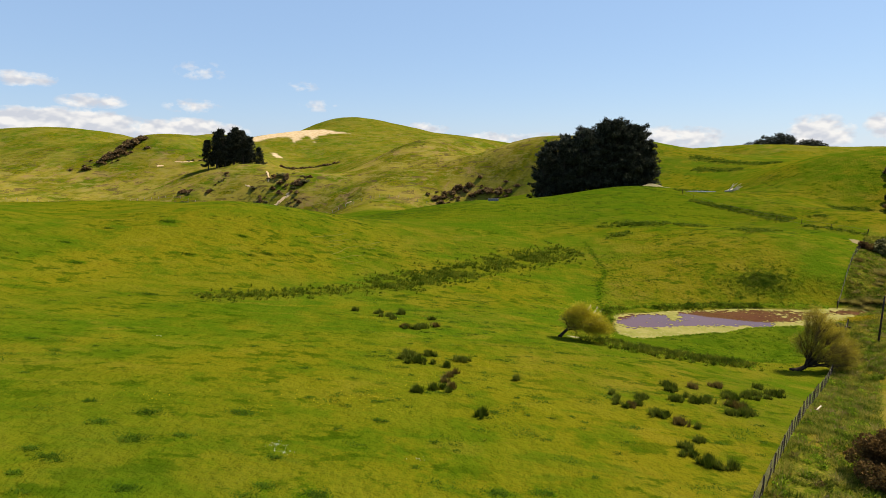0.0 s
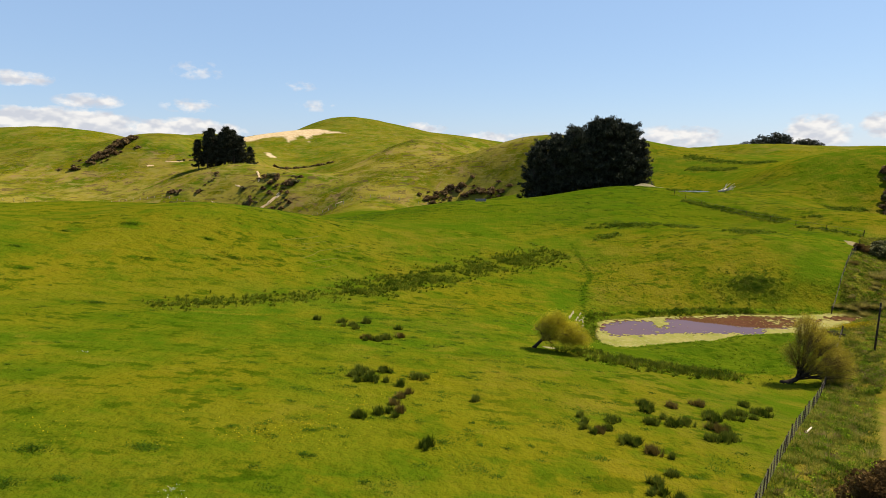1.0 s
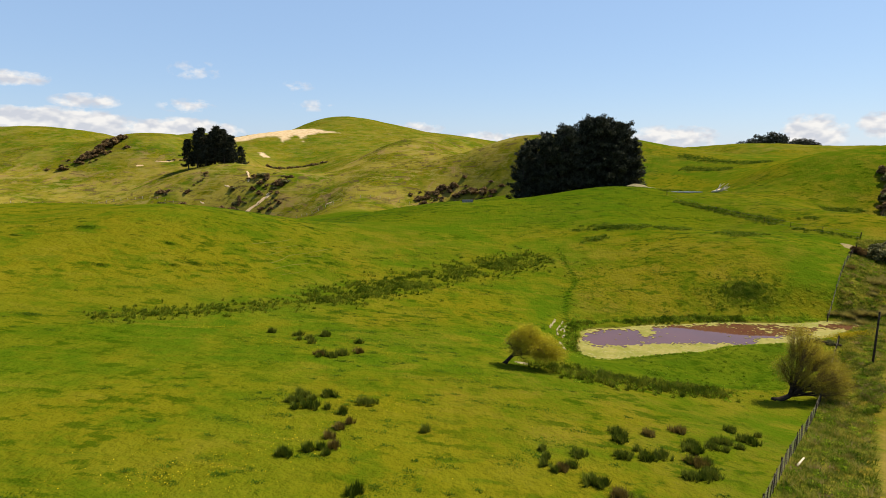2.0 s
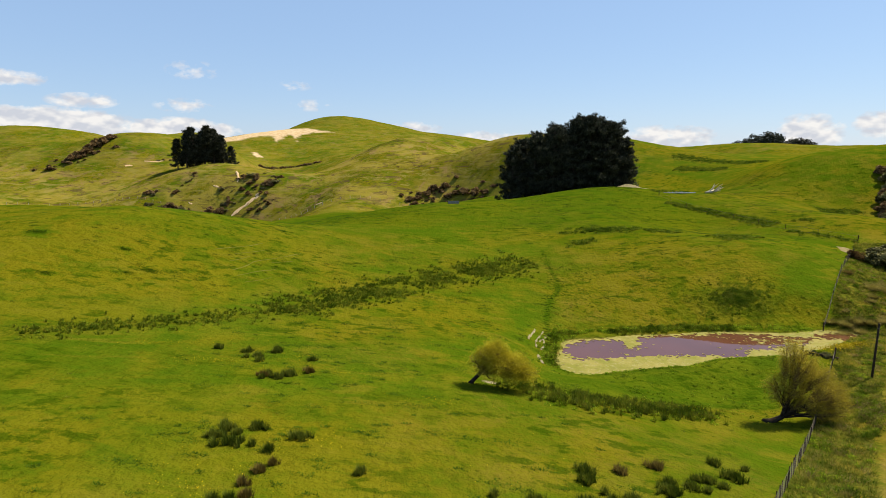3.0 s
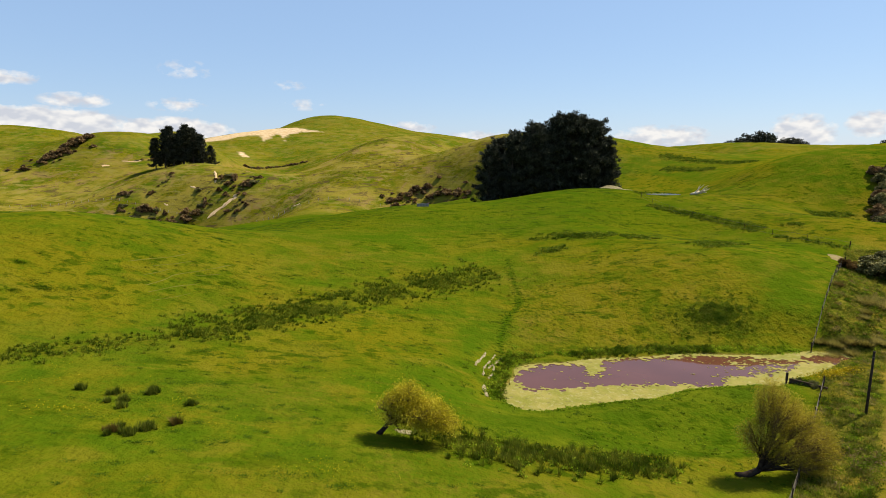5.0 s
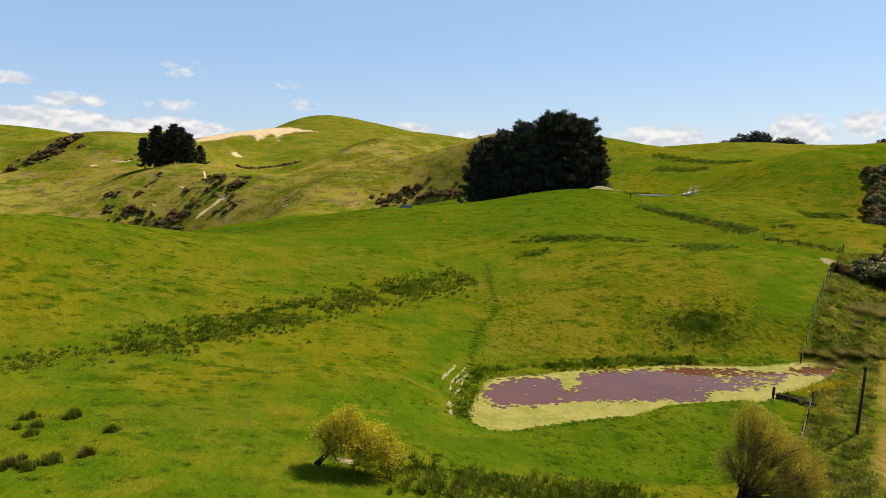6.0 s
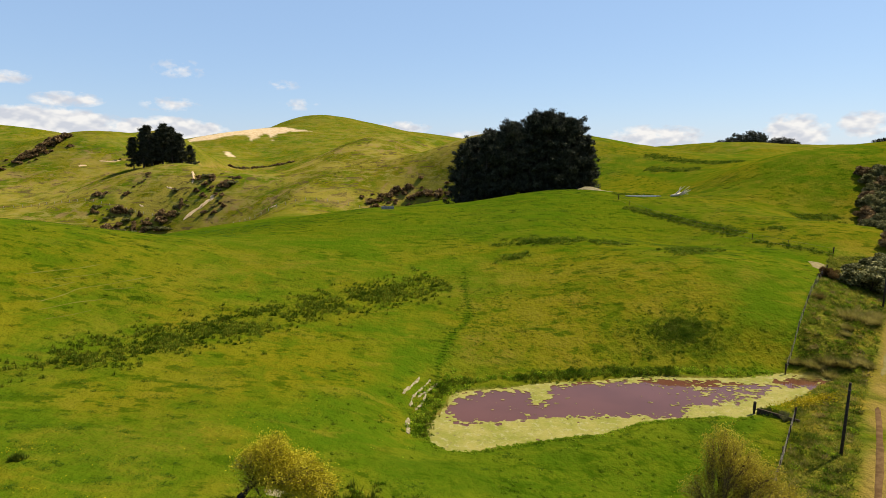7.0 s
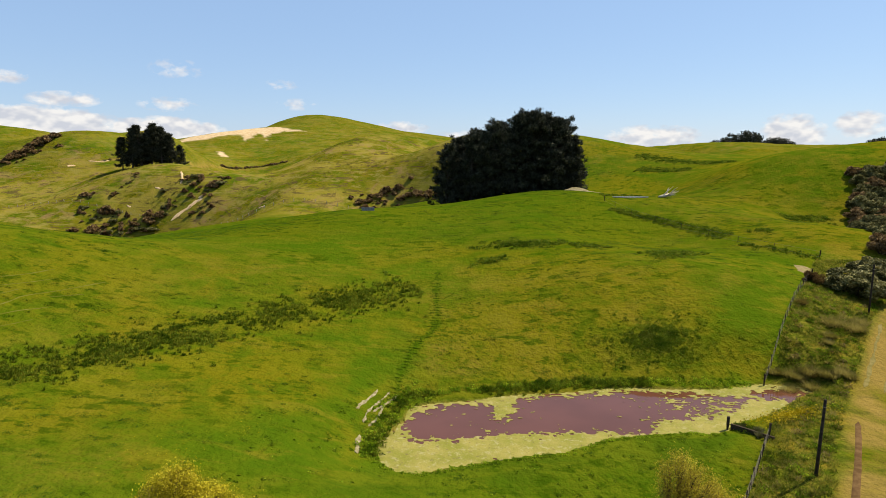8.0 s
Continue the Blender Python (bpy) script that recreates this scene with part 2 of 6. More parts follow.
def line_distance(x, y, line):
    best = np.full(x.shape, 1e9)
    for (x0, y0), (x1, y1) in zip(line[:-1], line[1:]):
        ex, ey = x1 - x0, y1 - y0
        s = np.clip(((x - x0) * ex + (y - y0) * ey) / (ex * ex + ey * ey + 1e-9), 0, 1)
        best = np.minimum(best, np.hypot(x - x0 - s * ex, y - y0 - s * ey))
    return best


POND_LOOP = smooth_loop(POND, 5)
POOL_LEVEL = 11.57


def height(x, y):
    """The ground's height in metres over the pond."""
    x, y = np.asarray(x, float), np.asarray(y, float)
    z = BASE + SLOPE * (78 - np.clip(y, -60, 1700))  # the whole land falls gently away
    for cx, cy, lx, ly, turn, h in LANDFORMS:
        c, s = math.cos(radians(turn)), math.sin(radians(turn))
        u, v = ((x - cx) * c + (y - cy) * s) / lx, ((y - cy) * c - (x - cx) * s) / ly
        z = z + h * np.exp(-0.5 * (u * u + v * v))
    hills = ramp(y, 230, 330)
    z = z + 0.22 * fbm(x, y, 5.0, 4, 3) + 1.6 * hills * fbm(x, y, 26.0, 4, 9) + 0.7 * hills * fbm(x / 5, y, 3.0, 3, 21)
    pool = np.hypot((x - 76) / 6.5, (y - 174) / 4.0)
    if (pool < 2).any():
        z = z + (POOL_LEVEL - 0.12 - z) * (1 - ramp(pool, 0.95, 1.9))
    near = (x > 10) & (x < 75) & (y > 58) & (y < 98)
    if near.any():
        xn, yn, zn = x[near], y[near], z[near]
        d = edge_distance(xn, yn, POND_LOOP)
        rim = 0.17 + 0.14 * d + 0.25 * fbm(xn, yn, 1.6, 3, 31)
        zn = np.where(d < 0, -0.06 - 0.5 * ramp(-d, 0, 2.0), rim + (zn - rim) * ramp(d, 0.3, 7.0))
        z[near] = zn
    return z


def on_ground(x, y):
    return float(height(np.array([x], float), np.array([y], float))[0])


# ---- materials ----
TONE = 0.64  # all natural colours are written a little light


def material(name, rough=0.8, metal=0.0, spec=0.3):
    m = bpy.data.materials.new(name)
    m.use_nodes = True
    b = m.node_tree.nodes["Principled BSDF"]
    b.inputs["Roughness"].default_value, b.inputs["Metallic"].default_value = rough, metal
    b.inputs["Specular IOR Level"].default_value = spec
    return m, m.node_tree, b


def node(nt, kind, **values):
    n = nt.nodes.new(kind)
    for key, value in values.items():
        if isinstance(value, bpy.types.NodeSocket):
            nt.links.new(value, n.inputs[key.replace("_", " ")])
        else:
            n.inputs[key.replace("_", " ")].default_value = value
    return n


def noise_at(nt, scale, detail=4.0, rough=0.6, vector=None, distort=0.0):
    n = node(nt, "ShaderNodeTexNoise", Scale=scale, Detail=detail, Roughness=rough, Distortion=distort)
    if vector is None:
        vector = nt.nodes.new("ShaderNodeNewGeometry").outputs["Position"]
    nt.links.new(vector, n.inputs["Vector"])
    return n.outputs["Fac"]


def spread(nt, value, lo, hi):
    n = nt.nodes.new("ShaderNodeMapRange")
    n.interpolation_type = "SMOOTHSTEP"
    nt.links.new(value, n.inputs["Value"])
    n.inputs["From Min"].default_value, n.inputs["From Max"].default_value = lo, hi
    return n.outputs["Result"]


def blend(nt, fac, a, b, mode="MIX"):
    n = nt.nodes.new("ShaderNodeMix")
    n.data_type, n.blend_type = "RGBA", mode
    for socket, value in (("Factor", fac), ("A", a), ("B", b)):
        inp = [i for i in n.inputs if i.name == socket and i.enabled][0]
        if isinstance(value, bpy.types.NodeSocket):
            nt.links.new(value, inp)
        else:
            inp.default_value = value if socket == "Factor" else (*[v * TONE for v in value], 1.0)
    return [o for o in n.outputs if o.enabled][0]


def times(nt, a, b, op="MULTIPLY"):
    n = nt.nodes.new("ShaderNodeMath")
    n.operation = op
    for k, v in enumerate((a, b)):
        if isinstance(v, bpy.types.NodeSocket):
            nt.links.new(v, n.inputs[k])
        else:
            n.inputs[k].default_value = v
    return n.outputs[0]


def bump(nt, b, value, strength=0.5, distance=0.1):
    n = node(nt, "ShaderNodeBump", Strength=strength, Distance=distance, Height=value)
    nt.links.new(n.outputs["Normal"], b.inputs["Normal"])


def attribute(nt, name):
    n = nt.nodes.new("ShaderNodeAttribute")
    n.attribute_name = name
    return n.outputs["Fac"]


def ground_material():
    m, nt, b = material("pasture", 1.0, 0, 0.0)
    wide, mid, fine = noise_at(nt, 0.035, 3), noise_at(nt, 0.22, 5, 0.65), noise_at(nt, 2.6, 4, 0.7)
    tiny = noise_at(nt, 9.0, 3, 0.7)
    # Grazing leaves long soft streaks and patches a few metres across.
    streak = nt.nodes.new("ShaderNodeMapping")
    nt.links.new(nt.nodes.new("ShaderNodeNewGeometry").outputs["Position"], streak.inputs["Vector"])
    streak.inputs["Scale"].default_value = (0.16, 0.42, 0.4)
    streak.inputs["Rotation"].default_value = (0, 0, 0.25)
    patch = noise_at(nt, 1.0, 5, 0.62, streak.outputs[0], 0.7)
    col = blend(nt, spread(nt, wide, 0.40, 0.60), (0.081, 0.130, 0.005), (0.164, 0.151, 0.007))
    col = blend(nt, times(nt, spread(nt, mid, 0.48, 0.64), 0.6), col, (0.171, 0.165, 0.009))
    col = blend(nt, times(nt, spread(nt, mid, 0.50, 0.38), 0.6), col, (0.059, 0.115, 0.004))
    col = blend(nt, times(nt, spread(nt, patch, 0.55, 0.68), 0.6), col, (0.051, 0.107, 0.004))
    col = blend(nt, times(nt, spread(nt, patch, 0.46, 0.32), 0.55), col, (0.196, 0.169, 0.014))
    col = blend(nt, times(nt, spread(nt, fine, 0.54, 0.68), 0.32), col, (0.051, 0.089, 0.003))
    col = blend(nt, times(nt, spread(nt, tiny, 0.55, 0.75), 0.16), col, (0.157, 0.169, 0.009))
    tan = spread(nt, noise_at(nt, 0.11, 4, 0.65, None, 0.5), 0.52, 0.68)
    col = blend(nt, times(nt, times(nt, tan, spread(nt, fine, 0.25, 0.6)), 0.5), col, (0.205, 0.157, 0.009))
    dry = blend(nt, spread(nt, mid, 0.4, 0.62), (0.148, 0.135, 0.008), (0.199, 0.145, 0.022))
    col = blend(nt, times(nt, attribute(nt, "dry"), spread(nt, fine, 0.25, 0.7)), col, dry)
    rank = blend(nt, spread(nt, fine, 0.38, 0.65), (0.088, 0.115, 0.006), (0.230, 0.198, 0.026))
    rank = blend(nt, times(nt, spread(nt, mid, 0.50, 0.62), 0.7), rank, (0.276, 0.185, 0.022))
    rank = blend(nt, times(nt, spread(nt, patch, 0.56, 0.66), 0.6), rank, (0.046, 0.070, 0.006))
    damp = blend(nt, spread(nt, fine, 0.40, 0.66), (0.071, 0.099, 0.004), (0.159, 0.152, 0.010))
    fresh = blend(nt, spread(nt, patch, 0.40, 0.62), (0.108, 0.142, 0.007), (0.064, 0.108, 0.005))
    col = blend(nt, times(nt, attribute(nt, "fresh"), 0.85), col, fresh)
    col = blend(nt, attribute(nt, "rank"), col, rank)
    col = blend(nt, times(nt, times(nt, attribute(nt, "lush"), spread(nt, times(nt, fine, tiny, "ADD"), 0.75, 1.12)), 0.8), col, (0.042, 0.101, 0.002))
    # Dark dabs: hoof marks and tufts of coarse growth.
    flat = nt.nodes.new("ShaderNodeMapping")
    nt.links.new(nt.nodes.new("ShaderNodeNewGeometry").outputs["Position"], flat.inputs["Vector"])
    flat.inputs["Scale"].default_value = (0.460, 0.742, 0.684)
    dab = noise_at(nt, 1.0, 3, 0.6, flat.outputs[0])
    zone = spread(nt, noise_at(nt, 0.07, 3), 0.36, 0.58)
    col = blend(nt, times(nt, times(nt, spread(nt, times(nt, dab, times(nt, times(nt, fine, tiny, "ADD"), 0.2), "ADD"), 0.725, 0.84), zone), 0.75), col, (0.034, 0.072, 0.002))
    col = blend(nt, attribute(nt, "damp"), col, damp)
    soil = blend(nt, fine, (0.246, 0.160, 0.032), (0.374, 0.250, 0.075))
    col = blend(nt, attribute(nt, "soil"), col, soil)
    # Terracettes: stock tracks along the contours of the steep hills.
    place = nt.nodes.new("ShaderNodeMapping")
    nt.links.new(nt.nodes.new("ShaderNodeNewGeometry").outputs["Position"], place.inputs["Vector"])
    place.inputs["Scale"].default_value = (0.09, 0.09, 0.55)
    hill = attribute(nt, "hill")
    brown = spread(nt, noise_at(nt, 0.045, 4, 0.65), 0.40, 0.62)
    col = blend(nt, times(nt, hill, times(nt, brown, 0.7)), col, (0.350, 0.270, 0.046))
    bare = times(nt, spread(nt, noise_at(nt, 0.09, 5, 0.7, None, 0.8), 0.52, 0.65), spread(nt, noise_at(nt, 0.016, 3), 0.42, 0.58))
    col = blend(nt, times(nt, hill, times(nt, bare, 0.8)), col, (0.290, 0.185, 0.075))
    tread = noise_at(nt, 1.0, 5, 0.72, place.outputs[0], 0.6)
    col = blend(nt, times(nt, hill, times(nt, spread(nt, tread, 0.55, 0.61), 0.85)), col, (0.115, 0.082, 0.030))
    col = blend(nt, times(nt, hill, times(nt, spread(nt, tread, 0.47, 0.38), 0.7)), col, (0.290, 0.240, 0.060))
    sand = blend(nt, spread(nt, noise_at(nt, 0.25, 4), 0.4, 0.6), (0.60, 0.42, 0.22), (0.74, 0.56, 0.34))
    col = blend(nt, attribute(nt, "sand"), col, sand)
    nt.links.new(col, b.inputs["Base Color"])
    pock = times(nt, noise_at(nt, 1.1, 3, 0.6), 1.3)
    bump(nt, b, times(nt, pock, times(nt, times(nt, fine, 0.6), times(nt, tiny, 0.14), "ADD"), "ADD"), 0.85, 0.33)
    return m


def plain(name, a, c, scale=3.0, rough=0.8, spec=0.25, lift=0.02, vary=0.0, metal=0.0):
    """Two tones mixed by noise, with fine relief; vary: how much one piece differs from the next."""
    m, nt, b = material(name, rough, metal, spec)
    fac = spread(nt, noise_at(nt, scale, 5, 0.65), 0.33, 0.67)
    col = blend(nt, fac, a, c)
    if vary:
        info = nt.nodes.new("ShaderNodeObjectInfo").outputs["Random"]
        col = blend(nt, times(nt, info, vary), col, tuple(v * 0.45 for v in a))
    nt.links.new(col, b.inputs["Base Color"])
    bump(nt, b, noise_at(nt, scale * 4, 4, 0.7), 0.5, lift)
    return m


def leafy(name, a, c, dark=0.5, rough=0.6, translucent=0.25):
    """Leaves: each clump its own tone, some light passing through."""
    m, nt, b = material(name, rough, 0, 0.06)
    island = nt.nodes.new("ShaderNodeNewGeometry").outputs["Random Per Island"]
    col = blend(nt, island, a, c)
    col = blend(nt, spread(nt, noise_at(nt, 0.6, 3), 0.4, 0.65), col, tuple(v * dark for v in a))
    nt.links.new(col, b.inputs["Base Color"])
    if translucent:
        back = node(nt, "ShaderNodeBsdfTranslucent", Color=col)
        mix = nt.nodes.new("ShaderNodeMixShader")
        mix.inputs[0].default_value = translucent
        nt.links.new(b.outputs[0], mix.inputs[1])
        nt.links.new(back.outputs[0], mix.inputs[2])
        nt.links.new(mix.outputs[0], nt.nodes["Material Output"].inputs["Surface"])
    return m


PASTURE = ground_material()
BARK = plain("grey_bark", (0.030, 0.020, 0.014), (0.075, 0.056, 0.040), 6, 1.0, 0.05)
PINE_BARK = plain("pine_bark", (0.06, 0.045, 0.035), (0.14, 0.11, 0.085), 5, 0.9)
NEEDLES = leafy("pine_needles", (0.027, 0.035, 0.019), (0.156, 0.154, 0.099), 0.6, 0.6, 0.08)
WILLOW_LEAF = leafy("young_willow_leaf", (0.66, 0.55, 0.025), (0.95, 0.80, 0.07), 0.75, 0.6, 0.4)
BUD_LEAF = leafy("opening_buds", (0.56, 0.45, 0.035), (0.88, 0.70, 0.09), 0.8, 0.6, 0.4)
TWIG = plain("bare_twigs", (0.20, 0.125, 0.045), (0.38, 0.25, 0.10), 8, 0.95, 0.05)
DARK_RUSH = leafy("dark_rush", (0.090, 0.145, 0.009), (0.270, 0.271, 0.036), 0.6, 0.9, 0.3)
MOUND = leafy("mound_leaf", (0.212, 0.390, 0.011), (0.585, 0.671, 0.046), 0.6, 0.9, 0.4)
DARK_MOUND = leafy("dark_mound_leaf", (0.096, 0.185, 0.007), (0.282, 0.331, 0.027), 0.6, 0.9, 0.4)
RUSH = leafy("rush_green", (0.104, 0.162, 0.006), (0.353, 0.327, 0.031), 0.65, 0.9, 0.4)


# ---- building helpers ----
def mesh_from(name, verts, faces, mats, picks=None, smooth=False):
    me = bpy.data.meshes.new(name)
    me.from_pydata([tuple(v) for v in verts], [], faces)
    for m in mats if isinstance(mats, (list, tuple)) else [mats]:
        me.materials.append(m)
    if picks is not None:
        me.polygons.foreach_set("material_index", picks)
    if smooth:
        me.polygons.foreach_set("use_smooth", np.ones(len(me.polygons), bool))
    me.update()
    return me


def part(name, me, parent, label=""):
    ob = new(name, me)
    ob.parent = parent
    return tagged(ob, label) if label else ob


def empty(name, m, label, category, group="", kind=""):
    ob = new(name)
    ob.empty_display_size = 0.5
    ob.matrix_basis = m
    return tagged(ob, label, category, group, kind)


def tube(verts, faces, path, radii, sides=6):
    """Adds a tapered tube along a path."""
    base, n = len(verts), len(path)
    for k, (p, r) in enumerate(zip(path, radii)):
        p = Vector(p)
        way = Vector(path[min(k + 1, n - 1)]) - Vector(path[max(k - 1, 0)])
        q = way.to_track_quat("Z", "Y")
        for s in range(sides):
            a = 2 * math.pi * s / sides
            verts.append(p + q @ Vector((r * math.cos(a), r * math.sin(a), 0)))
    for k in range(n - 1):
        for s in range(sides):
            a, b = base + k * sides + s, base + k * sides + (s + 1) % sides
            faces.append((a, b, b + sides, a + sides))
    faces.append(tuple(base + (n - 1) * sides + s for s in range(sides)))
    faces.append(tuple(base + s for s in reversed(range(sides))))


# ---- the ground, one sheet to the horizon ----
def build_ground():
    cx, cy = 10.0, -25.0
    r = [2.0]
    while r[-1] < 4200:
        r.append(r[-1] + (1.6 if r[-1] < 36 else 0.62 if r[-1] < 95 else 0.3 if r[-1] < 121 else 0.62 if r[-1] < 130 else max(0.62, 0.0088 * (r[-1] - 60))))
    r = np.array(r)
    ang = np.radians(np.concatenate([np.arange(-52, 52, 0.2), np.arange(52, 308, 3.0)]))
    rr, aa = np.meshgrid(r, ang, indexing="ij")
    x, y = cx + rr * np.sin(aa), cy + rr * np.cos(aa)
    z = height(x.ravel(), y.ravel()).reshape(x.shape)
    nr, na = x.shape
    co = np.stack([x, y, z], -1).reshape(-1, 3)
    i, j = np.meshgrid(np.arange(nr - 1), np.arange(na), indexing="ij")
    k = (j + 1) % na
    quads = np.stack([i * na + j, i * na + k, (i + 1) * na + k, (i + 1) * na + j], -1).reshape(-1, 4)[:, ::-1]
    co = np.vstack([co, [[cx, cy, on_ground(cx, cy)]]])
    me = bpy.data.meshes.new("ground")
    me.vertices.add(len(co))
    me.vertices.foreach_set("co", co.ravel())
    tris = np.stack([np.full(na, len(co) - 1), (np.arange(na) + 1) % na, np.arange(na)], -1)
    loops = np.concatenate([quads.ravel(), tris.ravel()])
    me.loops.add(len(loops))
    me.loops.foreach_set("vertex_index", loops.astype(np.int32))
    me.polygons.add(len(quads) + na)
    me.polygons.foreach_set("loop_start", np.concatenate([np.arange(len(quads)) * 4, len(quads) * 4 + np.arange(na) * 3]).astype(np.int32))
    me.update(calc_edges=True)
    me.validate()
    me.polygons.foreach_set("use_smooth", np.ones(len(me.polygons), bool))
    xs, ys = co[:, 0], co[:, 1]
    for name, values in ground_cover(xs, ys).items():
        layer = me.attributes.new(name, "FLOAT", "POINT")
        layer.data.foreach_set("value", values.astype(np.float32))
    me.materials.append(PASTURE)
    return tagged(new("ground", me), "rolling green hill pasture with dry and lush patches", "ground", kind="structure")


# Dark lush spots of old dung and urine patches: x, y, size.
LUSH_SPOTS = [(-16.5, 23.9, 1.0), (-14.3, 26.2, 1.1), (-15.0, 29.1, 1.0), (-16.5, 27.6, 0.8), (-5.1, 23.0, 0.9), (-16.9, 22.4, 0.4), (-12.4, 22.0, 0.8), (-7.6, 25.7, 0.4), (-7.3, 23.2, 0.6), (-18.5, 30.0, 0.5), (-12.3, 27.0, 0.6), (-10.6, 30.3, 1.0),
              (-3.4, 31.1, 0.6), (-3.8, 33.9, 0.5), (-17.7, 24.4, 0.6), (2.4, 24.7, 0.8), (4.6, 25.1, 0.7), (-40.2, 86.7, 1.8), (-30.7, 60.9, 1.4), (-29.0, 40.8, 0.6), (-42.4, 68.1, 0.9), (-29.1, 85.6, 1.0), (-26.2, 80.1, 1.0), (-24.3, 81.6, 1.4),
              (-15.1, 106.5, 1.0), (-33.2, 76.7, 1.2), (-47.4, 74.1, 1.0), (-46.3, 81.9, 1.0)]
STOCK_PATH = [(22.5, 81.7), (22.9, 83.5), (23.2, 85.6), (24.7, 90.7), (26.3, 94.0), (27.0, 97.5), (26.9, 104.1), (27.4, 113.0)]
HILL_TRACK = [(-201, 419), (-191, 423), (-181, 428), (-171, 434)]
UPPER_TRACK = [(-164, 522), (-160, 529), (-155, 583), (-145, 619), (-122, 617)]
DAMP_BELTS = [([(-8, 77), (-4, 82), (1, 87), (6, 93), (12, 98), (18, 102), (24.5, 106)], 3.2), ([(-26, 62), (-20, 66), (-14, 71), (-8, 77)], 1.8), ([(14.5, 57.5), (18, 58.6), (22, 58.2), (26, 59.0), (31, 60.4)], 1.4),
              ([(47.5, 90.2), (53, 90.4)], 2.6), ([(29.8, 83.6), (35.6, 84.4), (41.5, 85.5), (51.3, 85.3)], 0.9), ([(36, 124.5), (47, 124)], 2.4), ([(50, 121.8), (53, 121)], 1.5), ([(33, 115.5), (38, 117.5)], 1.5),
              ([(58, 112), (62, 116), (66, 118)], 2.2), ([(66, 156), (70, 150), (73, 145.5), (76, 140), (78.5, 132)], 1.6), ([(79, 127), (82, 122), (86.5, 118.5)], 1.4), ([(107, 262), (116, 258), (121, 250), (127, 246), (136, 244)], 4.5),
              ([(105, 246), (118, 240)], 3.5), ([(107, 161), (117, 163)], 2.2), ([(20.7, 74.4), (21.6, 77.9), (22.9, 81.7), (25.8, 83.1)], 1.2)]
SCAR = np.array([(-268, 748), (-270, 800), (-240, 850), (-215, 880), (-190, 876), (-128, 818), (-154, 815), (-170, 806), (-165, 768), (-182, 802), (-190, 762), (-204, 795), (-221, 790), (-234, 762)])
SMALL_SLIP = np.array([(-198, 688), (-193, 692), (-178, 662), (-183, 655)])


# The flat of fresh grass between the gully and the pond.
FLAT_LOOP = np.array([(20, 60.5), (24, 60.0), (30, 61.0), (38, 62.5), (45, 68.5), (49.5, 74.0), (44, 76), (36, 74), (26, 72), (22, 69.5), (20, 65)], float)


